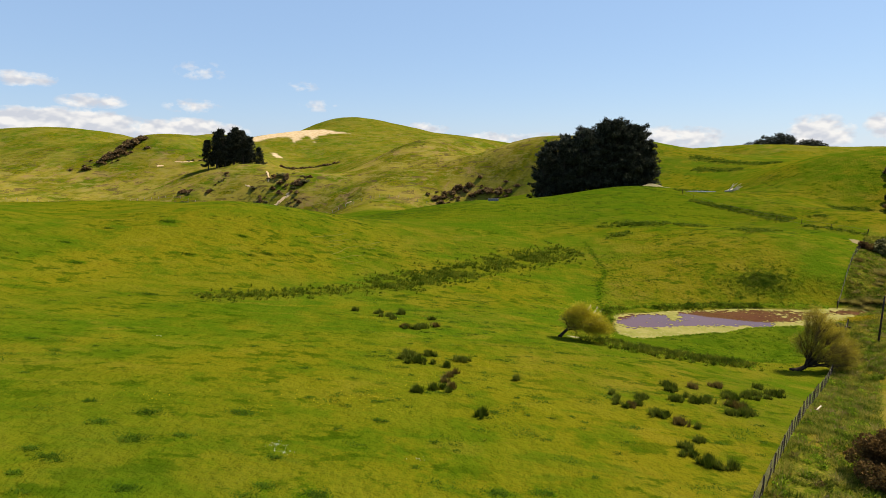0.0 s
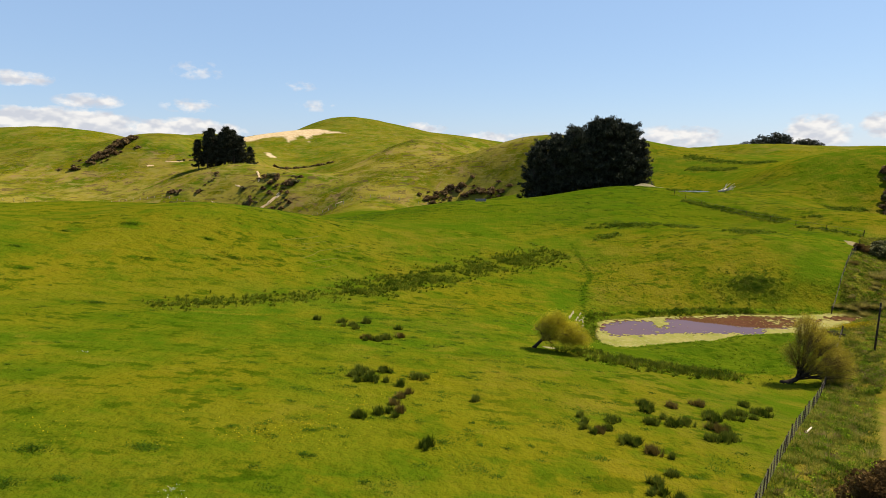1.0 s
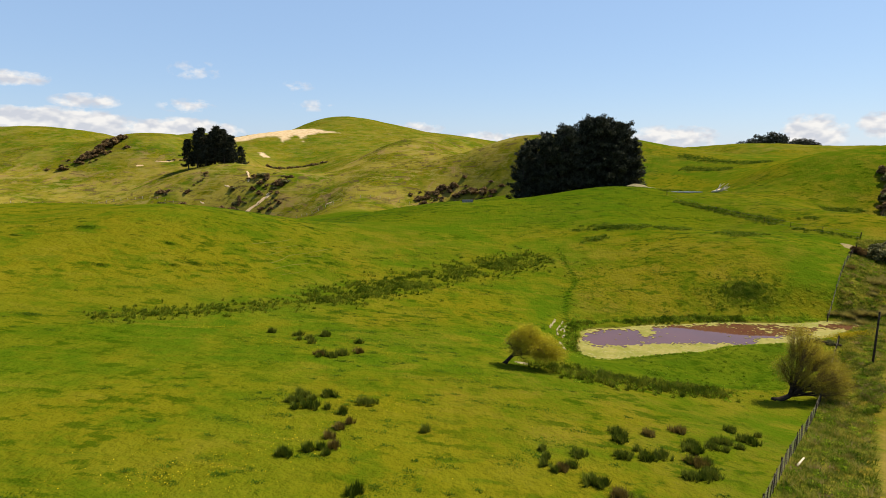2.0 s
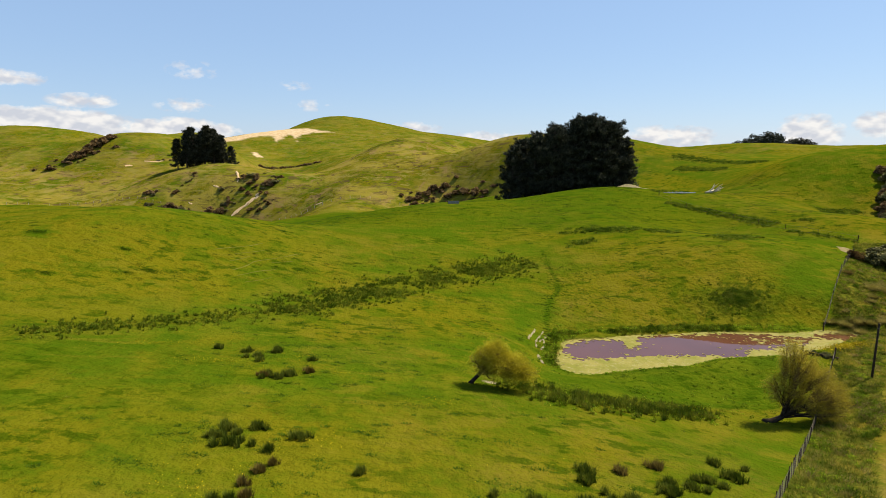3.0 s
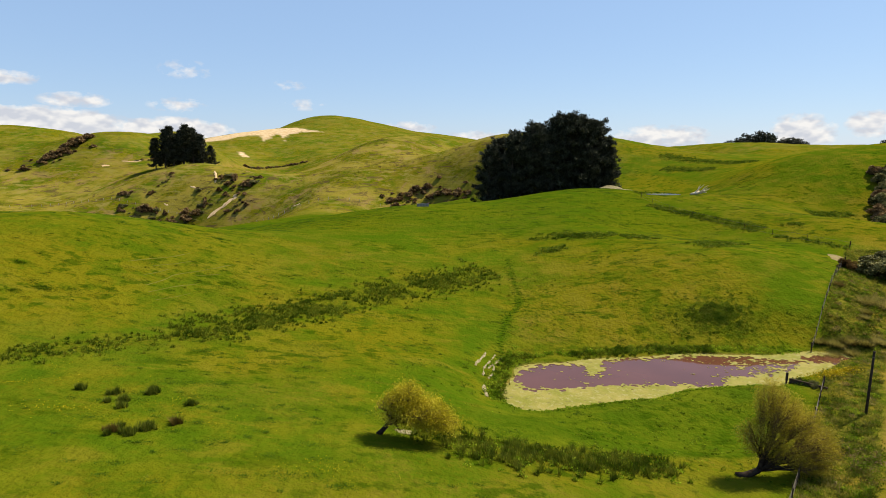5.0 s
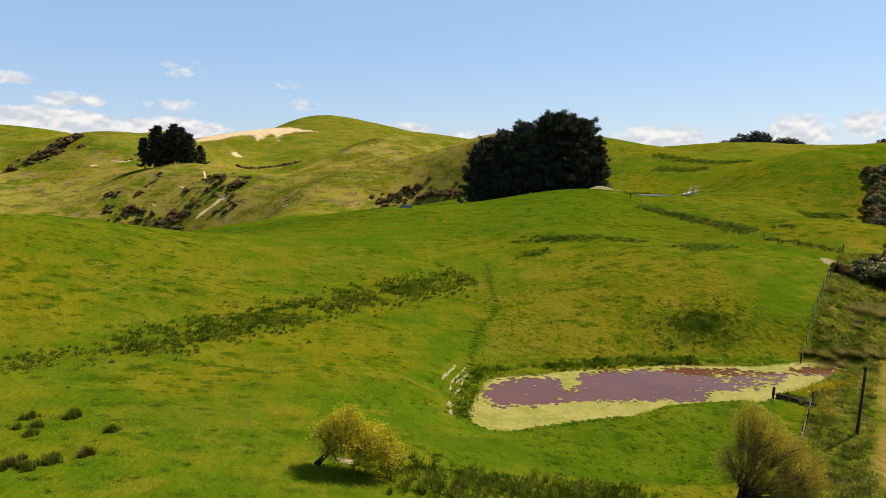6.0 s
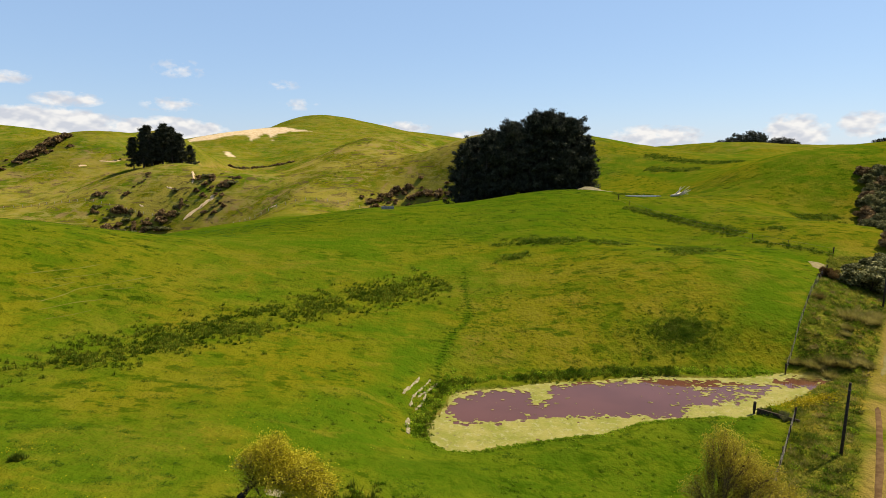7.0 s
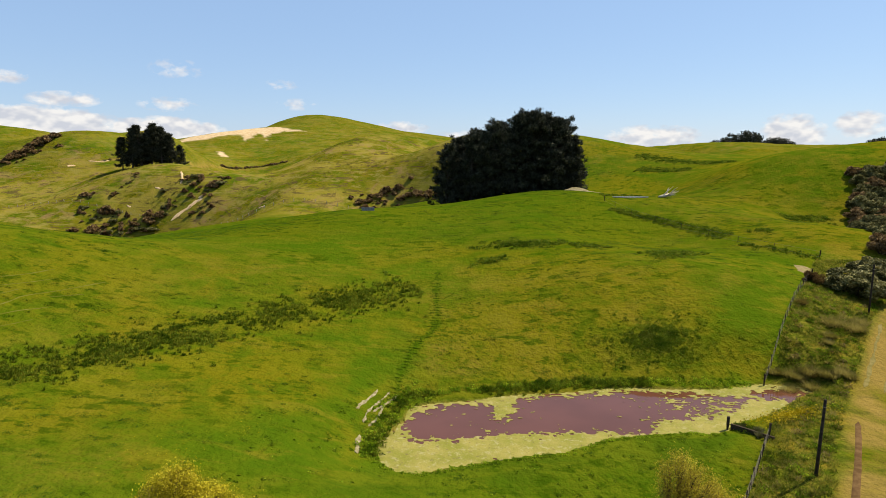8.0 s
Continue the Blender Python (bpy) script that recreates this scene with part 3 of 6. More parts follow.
def ground_cover(x, y):
    """How dry, rank, lush or bare the ground is, from 0 to 1."""
    n = fbm(x, y, 9.0, 4, 77)
    pond = np.full(x.shape, 50.0)
    near = (x > 5) & (x < 85) & (y > 50) & (y < 105)
    pond[near] = edge_distance(x[near], y[near], POND_LOOP)
    lane = lane_side(x, y)
    rank = ramp(lane + 1.2 * n, 0.2, 1.2) * ramp(lane_track(x, y) + 1.2 * n, 1.3, 2.4) * (1 - ramp(y + 8 * n, 112, 128))
    dry = ramp(fbm(x, y, 60.0, 4, 5) + 0.5 * n, 0.02, 0.35) * (0.3 + 0.3 * ramp(x, -30, 10)) + 0.75 * ramp(y, 230, 320) * (1 - 0.7 * ramp(x, 40, 120)) * ramp(fbm(x, y, 70.0, 3, 25), -0.2, 0.2) * (1 - 0.6 * ramp(y, 395, 450))
    dry = np.maximum(dry, ramp(4.5 - np.hypot((x - 29) / 1.3, y - 88.5) + 3 * n, 0, 3) * 0.9)
    dry = np.maximum(dry, 0.9 * ramp(2.6 + 2 * n - lane_track(x, y), 0, 1.0) * (1 - ramp(y, 120, 150)))
    lush = 0.8 * ramp(1.6 - pond + 4 * n, 0, 3) + ramp(fbm(x, y, 24.0, 3, 15), 0.10, 0.3) * 0.5 * (1 - ramp(y, 230, 300))
    lush += 0.3 * (1 - ramp(y + 12 * n, 28, 46)) * (1 - ramp(x, 0, 14))
    lush += 0.55 * ramp(y + 20 * n, 100, 140) * (1 - ramp(y, 225, 260)) * (1 - 0.7 * ramp(x + 20 * n, 62, 90))
    lush += 0.6 * ramp(1.15 + 1.2 * n - np.hypot((x - 37) / 15.0, (y - 66.0 - 0.22 * (x - 37)) / 5.0), 0, 0.35)
    soil = 0.7 * ramp(0.15 - pond + 1.2 * n, 0, 0.5)
    soil = np.maximum(soil, 0.85 * ramp(2.4 - lane_track(x, y), 0, 1.2) * ramp(fbm(x, y, 5.0, 4, 64) + 0.25, 0, 0.4) * (1 - ramp(y, 110, 125)))
    mottle = fbm(x, y, 3.5, 3, 23)
    damp = np.zeros_like(x)
    lush = lush * (1 - ramp(lane, 0, 1))
    for line, wide in DAMP_BELTS:
        line = np.array(line, float)
        damp = np.maximum(damp, 0.85 * ramp(wide * (1 + 2.4 * mottle) - line_distance(x, y, line), 0, wide * 0.8))
    lush = np.maximum(lush, 1.1 * ramp(0.42 - line_distance(x, y, smooth_line(STOCK_PATH, 2.0)) + 0.5 * n, 0, 0.4))
    for cx, cy, r in LUSH_SPOTS:
        lush = np.maximum(lush, 1.25 * ramp(1.0 + 2.0 * mottle - np.hypot((x - cx) / r, (y - cy) / (0.75 * r)), 0, 0.7))
    flat = ramp(1.5 + 3 * n - edge_distance(x, y, FLAT_LOOP), 0, 1.5)
    fresh = 0.3 * ramp(fbm(x, y, 22.0, 3, 55) + 0.15, 0, 0.3) * (1 - ramp(x, -15, 12)) * (1 - ramp(y, 225, 260))
    fresh = np.maximum(fresh, flat)
    fresh = np.maximum(fresh, 0.6 * ramp(y + 24 * n, 112, 150) * (1 - ramp(y, 225, 260)) * (1 - ramp(x + 20 * n, 62, 90)))
    fresh = np.maximum(fresh, 0.4 * (1 - ramp(x + 10 * n, -14, 4)) * (1 - ramp(y + 14 * n, 30, 46)))
    dry = np.maximum(dry, 0.55 * ramp(x + 12 * n, 2, 16) * (1 - ramp(y + 6 * n, 52, 57)) * ramp(fbm(x, y, 11.0, 3, 35) + 0.2, 0, 0.35))
    dry = np.maximum(dry, 0.5 * ramp(x + 14 * n, -12, 10) * ramp(y, 44, 56) * (1 - ramp(y + 30 * n, 100, 125)) * ramp(fbm(x, y, 17.0, 3, 45) + 0.16, 0, 0.3))
    dry = dry * (1 - flat)
    bench = np.minimum(line_distance(x, y, np.array(HILL_TRACK)), line_distance(x, y, np.array(UPPER_TRACK)))
    soil = np.maximum(soil, 0.8 * ramp(2.6 - bench + 5 * n, 0, 2.5))
    hill = ramp(y, 225, 320) * (1 - 0.75 * ramp(x, 30, 110)) * (1 - 0.6 * ramp(y + 60 * n, 400, 450))
    sand = ramp(12 * n + 2.0 - edge_distance(x, y, SCAR), 0, 5.0)
    sand = np.maximum(sand, ramp(3 * n + 0.2 - edge_distance(x, y, SMALL_SLIP), -0.6, 1.0))
    crumbs = ramp(fbm(x, y / 1.6, 4.0, 3, 61), 0.30, 0.36) * ramp(fbm(x, y, 45.0, 2, 62), 0.05, 0.2) * hill
    soil = np.maximum(soil, crumbs * 0.9)
    return {"fresh": np.clip(fresh, 0, 1) * (1 - rank), "hill": hill, "damp": np.clip(damp, 0, 1), "sand": np.clip(sand, 0, 1), "rank": np.clip(rank, 0, 1), "dry": np.clip(dry, 0, 1) * (1 - rank), "lush": np.clip(lush, 0, 1) * (1 - rank), "soil": np.clip(soil, 0, 1)}


LANE = [(29.2, 33.6), (41.2, 49.6), (54.2, 65.6), (61.8, 75.4), (67.2, 81.6), (71.7, 86.6), (79.2, 95.1), (89.2, 104.6), (101.2, 118.6), (124.2, 145.6)]


def lane_track(x, y):
    return line_distance(x, y, smooth_line(LANE, 4.0))


FENCE_LINE = [(3.2, 11.0), (15.7, 27.1), (28.9, 44.1), (37.4, 54.9), (46.3, 66.3), (52.0, 73.6)]
FENCE_BACK = [(58.2, 84.8), (63.4, 91.0), (70.3, 99.5), (77.9, 108.2)]
FENCE_WHOLE = FENCE_LINE + FENCE_BACK


def lane_side(x, y):
    """Metres to the lane's side of the long fence, negative on the paddock's side."""
    line = np.array([(-20, -18)] + FENCE_WHOLE + [(92, 128), (120, 170), (200, 290)], float)
    edge = np.interp(y, line[:, 1], line[:, 0])
    return np.where(y < 250, (x - edge) * 0.75, -5.0)


build_ground()


# ---- plant builders ----
def leaf_quads(centres, length, width, rng, droop=0.0, face=None):
    """Bent leaf blades, one quad each, about the given centres: verts and faces."""
    n = len(centres)
    way = rng.normal(size=(n, 3))
    way[:, 2] -= droop
    if face is not None:
        way += face
    way /= np.linalg.norm(way, axis=1)[:, None] + 1e-9
    side = np.cross(way, rng.normal(size=(n, 3)))
    side /= np.linalg.norm(side, axis=1)[:, None] + 1e-9
    s = rng.uniform(0.65, 1.35, (n, 1))
    a, b = centres - way * length * s / 2, centres + way * length * s / 2
    m = centres + np.cross(way, side) * length * 0.12 * s
    v = np.stack([a, m + side * width * s / 2, b, m - side * width * s / 2], 1).reshape(-1, 3)
    f = np.arange(4 * n).reshape(n, 4)
    return v, f


def quad_mesh(name, v, f, mat):
    me = bpy.data.meshes.new(name)
    v, f = np.asarray(v, np.float32), np.asarray(f, np.int32)
    me.vertices.add(len(v))
    me.vertices.foreach_set("co", v.ravel())
    me.loops.add(f.size)
    me.loops.foreach_set("vertex_index", f.ravel())
    me.polygons.add(len(f))
    me.polygons.foreach_set("loop_start", np.arange(len(f), dtype=np.int32) * f.shape[1])
    me.materials.append(mat)
    me.update(calc_edges=True)
    return me


def in_blobs(blobs, n, rng, shell=0.0):
    """n points inside ellipsoids (x, y, z, rx, ry, rz), in proportion to their size."""
    b = np.array(blobs, float)
    w = (b[:, 3] * b[:, 4] * b[:, 5]) ** 0.8
    k = rng.choice(len(b), n, p=w / w.sum())
    d = rng.normal(size=(n, 3))
    d /= np.linalg.norm(d, axis=1)[:, None]
    r = (shell + (1 - shell) * rng.uniform(0, 1, (n, 1))) ** (1 / 2.2)
    return b[k, :3] + d * r * b[k, 3:]


def willow(name, place, trunk, blobs, seed, label, leaf_mat, twigs, leaves_per_twig, leaf_size, twig_radius=0.012, thin=(-2.0, 0.5), girth=1.0):
    """A leaning willow: trunk, limbs fanning from its fork, twigs reaching into the crown, small leaves along them; thin: where the leaves begin and how fast they thicken, from the bare side on."""
    rng = np.random.default_rng(seed)
    tree = empty(name, pose(*place), label, "tree")
    verts, faces = [], []
    trunk = [np.array(p, float) for p in trunk]
    radii = np.linspace(0.17, 0.13, len(trunk)) * girth
    radii[0] = 0.24 * girth
    tube(verts, faces, trunk, radii, 9)
    part("trunk", mesh_from("trunk", verts, faces, BARK, smooth=True), tree)
    fork, nodes = trunk[-1], list(trunk[-2:])
    for cx, cy, cz, rx, ry, rz in blobs:
        for j in range(3):
            goal = np.array([cx, cy, cz]) + rng.uniform(-0.6, 0.6, 3) * (rx, ry, rz)
            start = fork if rng.random() < 0.75 else trunk[-2]
            bend = (start + goal) / 2 + np.array([-0.12 * (goal[0] - start[0]), rng.normal() * 0.2, 0.12 + 0.25 * rng.random()])
            path = [start * (1 - s) ** 2 + 2 * bend * s * (1 - s) + goal * s * s for s in np.linspace(0, 1, 8)]
            path = [start] + [p + rng.normal(size=3) * 0.05 for p in path[1:]]
            limb_v, limb_f = [], []
            tube(limb_v, limb_f, path, np.linspace((0.11, 0.07, 0.06)[j] * girth, 0.02, 8), 6)
            part("limb", mesh_from("limb", limb_v, limb_f, BARK, smooth=True), tree)
            nodes += path[2:]
    node_at = np.array(nodes)
    tips = in_blobs(blobs, twigs, rng, 0.25)
    twig_v, twig_f, spots = [], [], []
    for tip in tips:
        from_at = fork + 0.62 * (tip - fork)
        near = node_at[np.argmin(((node_at - from_at) ** 2).sum(1) + 0.25 * rng.random(len(node_at)))]
        mid = (near + tip) / 2 + np.array([0, 0, 0.12]) + rng.normal(size=3) * 0.08
        path = [near, (near + mid) / 2 + rng.normal(size=3) * 0.03, mid, (mid + tip) / 2 + rng.normal(size=3) * 0.04, tip]
        tube(twig_v, twig_f, path, [twig_radius * k for k in (1.9, 1.5, 1.1, 0.8, 0.5)], 3)
        number = max(2, int(leaves_per_twig * (0.25 + 0.75 * min(1.0, max(0.0, (tip[0] + 0.6 * (tip[2] - 2.0) - thin[0]) / thin[1]))) * rng.uniform(0.5, 1.5)))
        s = rng.uniform(0.35, 1.05, number)[:, None]
        spots.append(mid * (1 - s) + tip * s + rng.normal(size=(number, 3)) * 0.16)
    part("twig_mass", mesh_from("twig_mass", twig_v, twig_f, TWIG), tree, "fine brown twigs")
    v, f = leaf_quads(np.vstack(spots), leaf_size, leaf_size * 0.42, rng, 0.5)
    part("leaves", quad_mesh("leaves", v, f, leaf_mat), tree, "small yellow-green spring leaves")
    return tree


def pine_meshes(seed, tall, spread_at, low, tufts, thick):
    """Trunk, limbs and needle crown of one pine: open whorls of upswept limbs with clumps of needles."""
    rng = np.random.default_rng(seed)
    tv, tf = [], []
    lean = rng.normal(size=2) * 0.5
    spine = [np.array([lean[0] * s * s, lean[1] * s * s, -0.6 + s * (tall * 0.97 + 0.6)]) for s in np.linspace(0, 1, 9)]
    tube(tv, tf, spine, np.linspace(0.42, 0.05, 9), 8)
    lv, lf, spots, ways = [], [], [], []
    z = low
    while z < tall * 0.98:
        s = z / tall
        reach = spread_at(s) * rng.uniform(0.62, 1.18)
        for _ in range(rng.integers(4, 6)):
            a = rng.uniform(0, 2 * math.pi)
            r = reach * rng.uniform(0.55, 1.2)
            p0 = np.array([lean[0] * s * s, lean[1] * s * s, z])
            rise = r * rng.uniform(0.12, 0.5) * (0.4 + s)
            d = np.array([math.cos(a), math.sin(a), 0])
            path = [p0 + d * r * k + np.array([0, 0, rise * k**1.6 - 0.25 * r * k * (1 - k)]) for k in (0, 0.35, 0.7, 1.0)]
            tube(lv, lf, path, [0.10, 0.075, 0.05, 0.02], 4)
            for _ in range(max(2, int(tufts * r * 0.16))):
                k = rng.uniform(0.30, 1.05) ** 0.75
                c = np.array([np.interp(k, (0, 0.35, 0.7, 1.0), [p[q] for p in path]) for q in range(3)])
                c = c + rng.normal(size=3) * (0.09 * r * thick) * np.array([1, 1, 0.5])
                pad = rng.uniform(0.55, 1.15)
                m = int(62 * pad)
                spots.append(c + rng.normal(size=(m, 3)) * pad * np.array([0.50, 0.50, 0.36]))
                ways.append(np.repeat((d * 0.8 + np.array([0, 0, 0.9]))[None], m, 0))
        z += rng.uniform(0.55, 1.0) * (0.9 if s < 0.7 else 0.6)
    spots, ways = np.vstack(spots), np.vstack(ways)
    v, f = leaf_quads(spots, 0.85, 0.19, rng, 0.0, ways * 1.5)
    return (mesh_from("trunk", tv, tf, PINE_BARK, smooth=True), mesh_from("limb_mass", lv, lf, PINE_BARK), quad_mesh("needles", v, f, NEEDLES))


def pine(meshes, place, turn, size, label, group):
    tree = empty("pine_tree", pose(*place, 0, 0, turn) @ Matrix.Diagonal((*size, 1)), label, "tree", group)
    for name, me in zip(("trunk", "limb_mass", "needles"), meshes):
        part(name, me, tree, "dark green needle crown" if name == "needles" else "")
    return tree


def shrub_meshes(seed, blobs, leaves, leaf, mat, stems=7, shell=0.45):
    """Stems and leaf mass of a bush, about a metre high and wide, to be scaled."""
    rng = np.random.default_rng(seed)
    sv, sf = [], []
    for k in range(stems):
        cx, cy, cz, rx, ry, rz = blobs[k % len(blobs)]
        tip = np.array([cx, cy, cz]) + rng.uniform(-0.7, 0.7, 3) * (rx, ry, rz)
        root = np.array([cx * 0.3 + rng.normal() * 0.05, cy * 0.3 + rng.normal() * 0.05, -0.12])
        mid = (root + tip) / 2 + np.array([rng.normal() * 0.06, rng.normal() * 0.06, 0.05])
        tube(sv, sf, [root, mid, tip], [0.022, 0.016, 0.006], 5)
    c = in_blobs(blobs, leaves, rng, shell)
    c = c[c[:, 2] > -0.04]
    v, f = leaf_quads(c, leaf, leaf * 0.5, rng, -0.5)
    return mesh_from("stems", sv, sf, BARK), quad_mesh("leaves", v, f, mat)


def lumpy(seed, n, wide=0.46, tall=0.9, size=(0.10, 0.22)):
    """An uneven heap of leafy masses, about a metre wide and high."""
    g = np.random.default_rng(seed)
    heap = [(0, 0, 0.3 * tall, 0.6 * wide, 0.6 * wide, 0.34 * tall)]
    for _ in range(n):
        a, r = g.uniform(0, 2 * math.pi), wide * math.sqrt(g.uniform(0.03, 1))
        top = tall * (1 - 0.62 * (r / wide) ** 2)
        w = g.uniform(*size)
        heap.append((r * math.cos(a), r * math.sin(a), max(0.1, top * g.uniform(0.45, 1.0) - 0.5 * w), w * g.uniform(0.8, 1.3), w * g.uniform(0.8, 1.3), w * g.uniform(0.7, 1.15)))
    return heap


def shrub(name, meshes, place, turn, size, label, category="shrub", group=""):
    bush = empty(name, pose(*place, 0, 0, turn) @ Matrix.Diagonal((*size, 1)), label, category, group)
    part("stems", meshes[0], bush)
    part("leaves", meshes[1], bush)
    return bush


def blades(roots, rng, count, tall, width, splay):
    """Grass-like blades from given roots: one narrow triangle each, bent outwards."""
    n = len(roots) * count
    p = np.repeat(roots, count, 0)
    a = rng.uniform(0, 2 * math.pi, n)
    h = np.repeat(rng.uniform(0.7, 1.25, len(roots)), count) * rng.uniform(0.55, 1.1, n) * tall
    out = np.stack([np.cos(a), np.sin(a), 0 * a], 1)
    foot = p + out * (splay * 0.35 * rng.uniform(0, 1, n))[:, None]
    foot[:, 2] -= 0.03
    tip = foot + out * (splay * rng.uniform(0.15, 1.0, n))[:, None]
    tip[:, 2] += h
    side = np.stack([-np.sin(a), np.cos(a), 0 * a], 1) * width / 2
    v = np.stack([foot - side, foot + side, tip], 1).reshape(-1, 3)
    return v, np.arange(3 * n).reshape(n, 3)


def rooted(x, y):
    x, y = np.asarray(x, float), np.asarray(y, float)
    return np.stack([x, y, height(x, y)], 1)


def lumps(name, x, y, radius, leaf, count, mat, label, category, seed, tall=0.8):
    """Low leafy mounds: short broad blades bunched over each place."""
    g = np.random.default_rng(seed)
    x, y = np.asarray(x, float), np.asarray(y, float)
    r = np.repeat(g.uniform(*radius, len(x)), count)
    d = g.normal(size=(len(r), 3))
    d /= np.linalg.norm(d, axis=1)[:, None]
    d *= (0.25 + 0.75 * g.uniform(0, 1, (len(r), 1))) ** 0.6
    c = np.stack([np.repeat(x, count) + d[:, 0] * r * 1.2, np.repeat(y, count) + d[:, 1] * r, 0 * r], 1)
    c[:, 2] = height(c[:, 0], c[:, 1]) + np.abs(d[:, 2]) * r * tall
    v, f = leaf_quads(c, leaf, leaf * 0.45, g, -0.9)
    return tagged(new(name, quad_mesh(name, v, f, mat)), label, category, kind="stuff")


# ---- the pond: brown water with a raft of pale green weed ----
def water_material():
    m, nt, b = material("muddy_water", 0.025, 0, 0.5)
    b.inputs["IOR"].default_value = 1.33
    col = blend(nt, spread(nt, noise_at(nt, 0.12, 3), 0.35, 0.65), (0.125, 0.046, 0.026), (0.150, 0.056, 0.034))
    nt.links.new(col, b.inputs["Base Color"])
    bump(nt, b, noise_at(nt, 1.6, 4), 0.04, 0.02)
    return m


def weed_material():
    m, nt, b = material("duckweed", 0.85, 0, 0.1)
    col = blend(nt, spread(nt, noise_at(nt, 0.45, 5, 0.7), 0.35, 0.65), (0.24, 0.235, 0.035), (0.35, 0.30, 0.075))
    col = blend(nt, times(nt, spread(nt, noise_at(nt, 1.7, 5, 0.75), 0.52, 0.64), 0.85), col, (0.40, 0.36, 0.15))
    col = blend(nt, times(nt, spread(nt, noise_at(nt, 2.6, 5, 0.75, None, 0.8), 0.56, 0.66), 0.75), col, (0.17, 0.125, 0.055))
    nt.links.new(col, b.inputs["Base Color"])
    bump(nt, b, noise_at(nt, 5.0, 5, 0.7), 0.8, 0.05)
    return m


WATER, WEED = water_material(), weed_material()
OPEN_WATER = [(24.0, 76.7), (25.4, 79.5), (28.2, 80.8), (30.9, 80.7), (30.9, 78.8), (32.0, 77.8), (33.3, 79.1), (34.4, 81.9), (39.7, 82.8),
              (45.5, 83.7), (51.8, 83.0), (54.6, 81.6), (52.8, 79.9), (49.8, 78.2), (47.0, 77.7), (44.8, 77.4), (43.2, 75.6), (39.0, 76.1),
              (35.1, 75.8), (31.6, 75.9), (28.1, 75.2), (25.1, 75.2)]


def build_pond():
    loop = POND_LOOP + (POND_LOOP - POND_LOOP.mean(0)) * 0.02
    verts = [(x, y, -0.01) for x, y in loop]
    water = new("water", mesh_from("water", verts, [tuple(range(len(verts)))], WATER))
    tagged(water, "still reddish brown pond water", "pond", kind="structure")
    # Weed: a fine sheet, cut along the ragged outline of the raft.
    open_loop = smooth_loop(OPEN_WATER, 4)
    step = 0.09
    gx, gy = np.meshgrid(np.arange(20.5, 64.5, step), np.arange(68.0, 88.0, step), indexing="ij")
    x, y = gx.ravel(), gy.ravel()
    shore, clear = edge_distance(x, y, POND_LOOP), edge_distance(x, y, open_loop)
    outlet_side = ramp(x, 41, 49)  # the raft breaks up into flecks towards the outlet
    small, crumb = fbm(x, y, 0.75, 4, 43), fbm(x * 0.8, y * 1.2, 0.32, 3, 47)
    raft = clear + 1.1 * fbm(x, y, 1.9, 3, 41) + 1.8 * small + 2.8 * crumb + 0.5 * outlet_side - 0.3
    fleck = 2.0 * (1.2 * crumb + 0.35 * fbm(x, y, 2.2, 2, 91) + 0.36 * outlet_side - 0.42 - 0.25 * ramp(y, 82.5, 84.5))
    far_pool = np.hypot((x - 58.7) / 3.4, (y - 82.6) / 1.6)
    holes = 1.6 * (crumb + small - 0.02) + 1.2 * (far_pool - 0.85)
    field = np.minimum(np.maximum(raft, fleck), np.maximum(holes, np.where(far_pool > 1.35, 9.0, -9.0)))
    lace = 2.4 * (fbm(x * 0.8, y * 1.5, 0.42, 3, 53) + 0.06) + 0.9 * np.maximum(clear, 0)  # the rim of the raft breaks into scum and flecks
    field = np.minimum(field, np.maximum(lace, -0.2))
    field = np.minimum(field, 0.5 - shore)
    field = np.minimum(field, 0.8 * (fbm(x, y, 0.9, 4, 59) + 0.30) + 0.6 * np.maximum(-shore - 0.5, 0))
    f = field.reshape(gx.shape)
    dx, dy = np.gradient(f, step)
    slope = dx * dx + dy * dy + 1e-3
    pull = np.where(f < 0, -f / slope, 0.0)
    mx, my = np.clip(pull * dx, -step, step), np.clip(pull * dy, -step, step)
    co = np.stack([(gx + mx).ravel(), (gy + my).ravel(), 0.012 + 0.03 * np.clip(f.ravel(), 0, 0.6) + 0.02 * small], 1)
    inside = f > 0
    near_by = inside[:-1, :-1] | inside[1:, :-1] | inside[1:, 1:] | inside[:-1, 1:]
    i, j = np.nonzero(near_by)
    ny = f.shape[1]
    faces = np.stack([i * ny + j, (i + 1) * ny + j, (i + 1) * ny + j + 1, i * ny + j + 1], 1)
    ids, back = np.unique(faces, return_inverse=True)
    mat = quad_mesh("pond_weed", co[ids], back.reshape(-1, 4), WEED)
    tagged(new("pond_weed", mat), "pale yellow-green floating weed raft on the pond", "pond weed", kind="stuff")


build_pond()

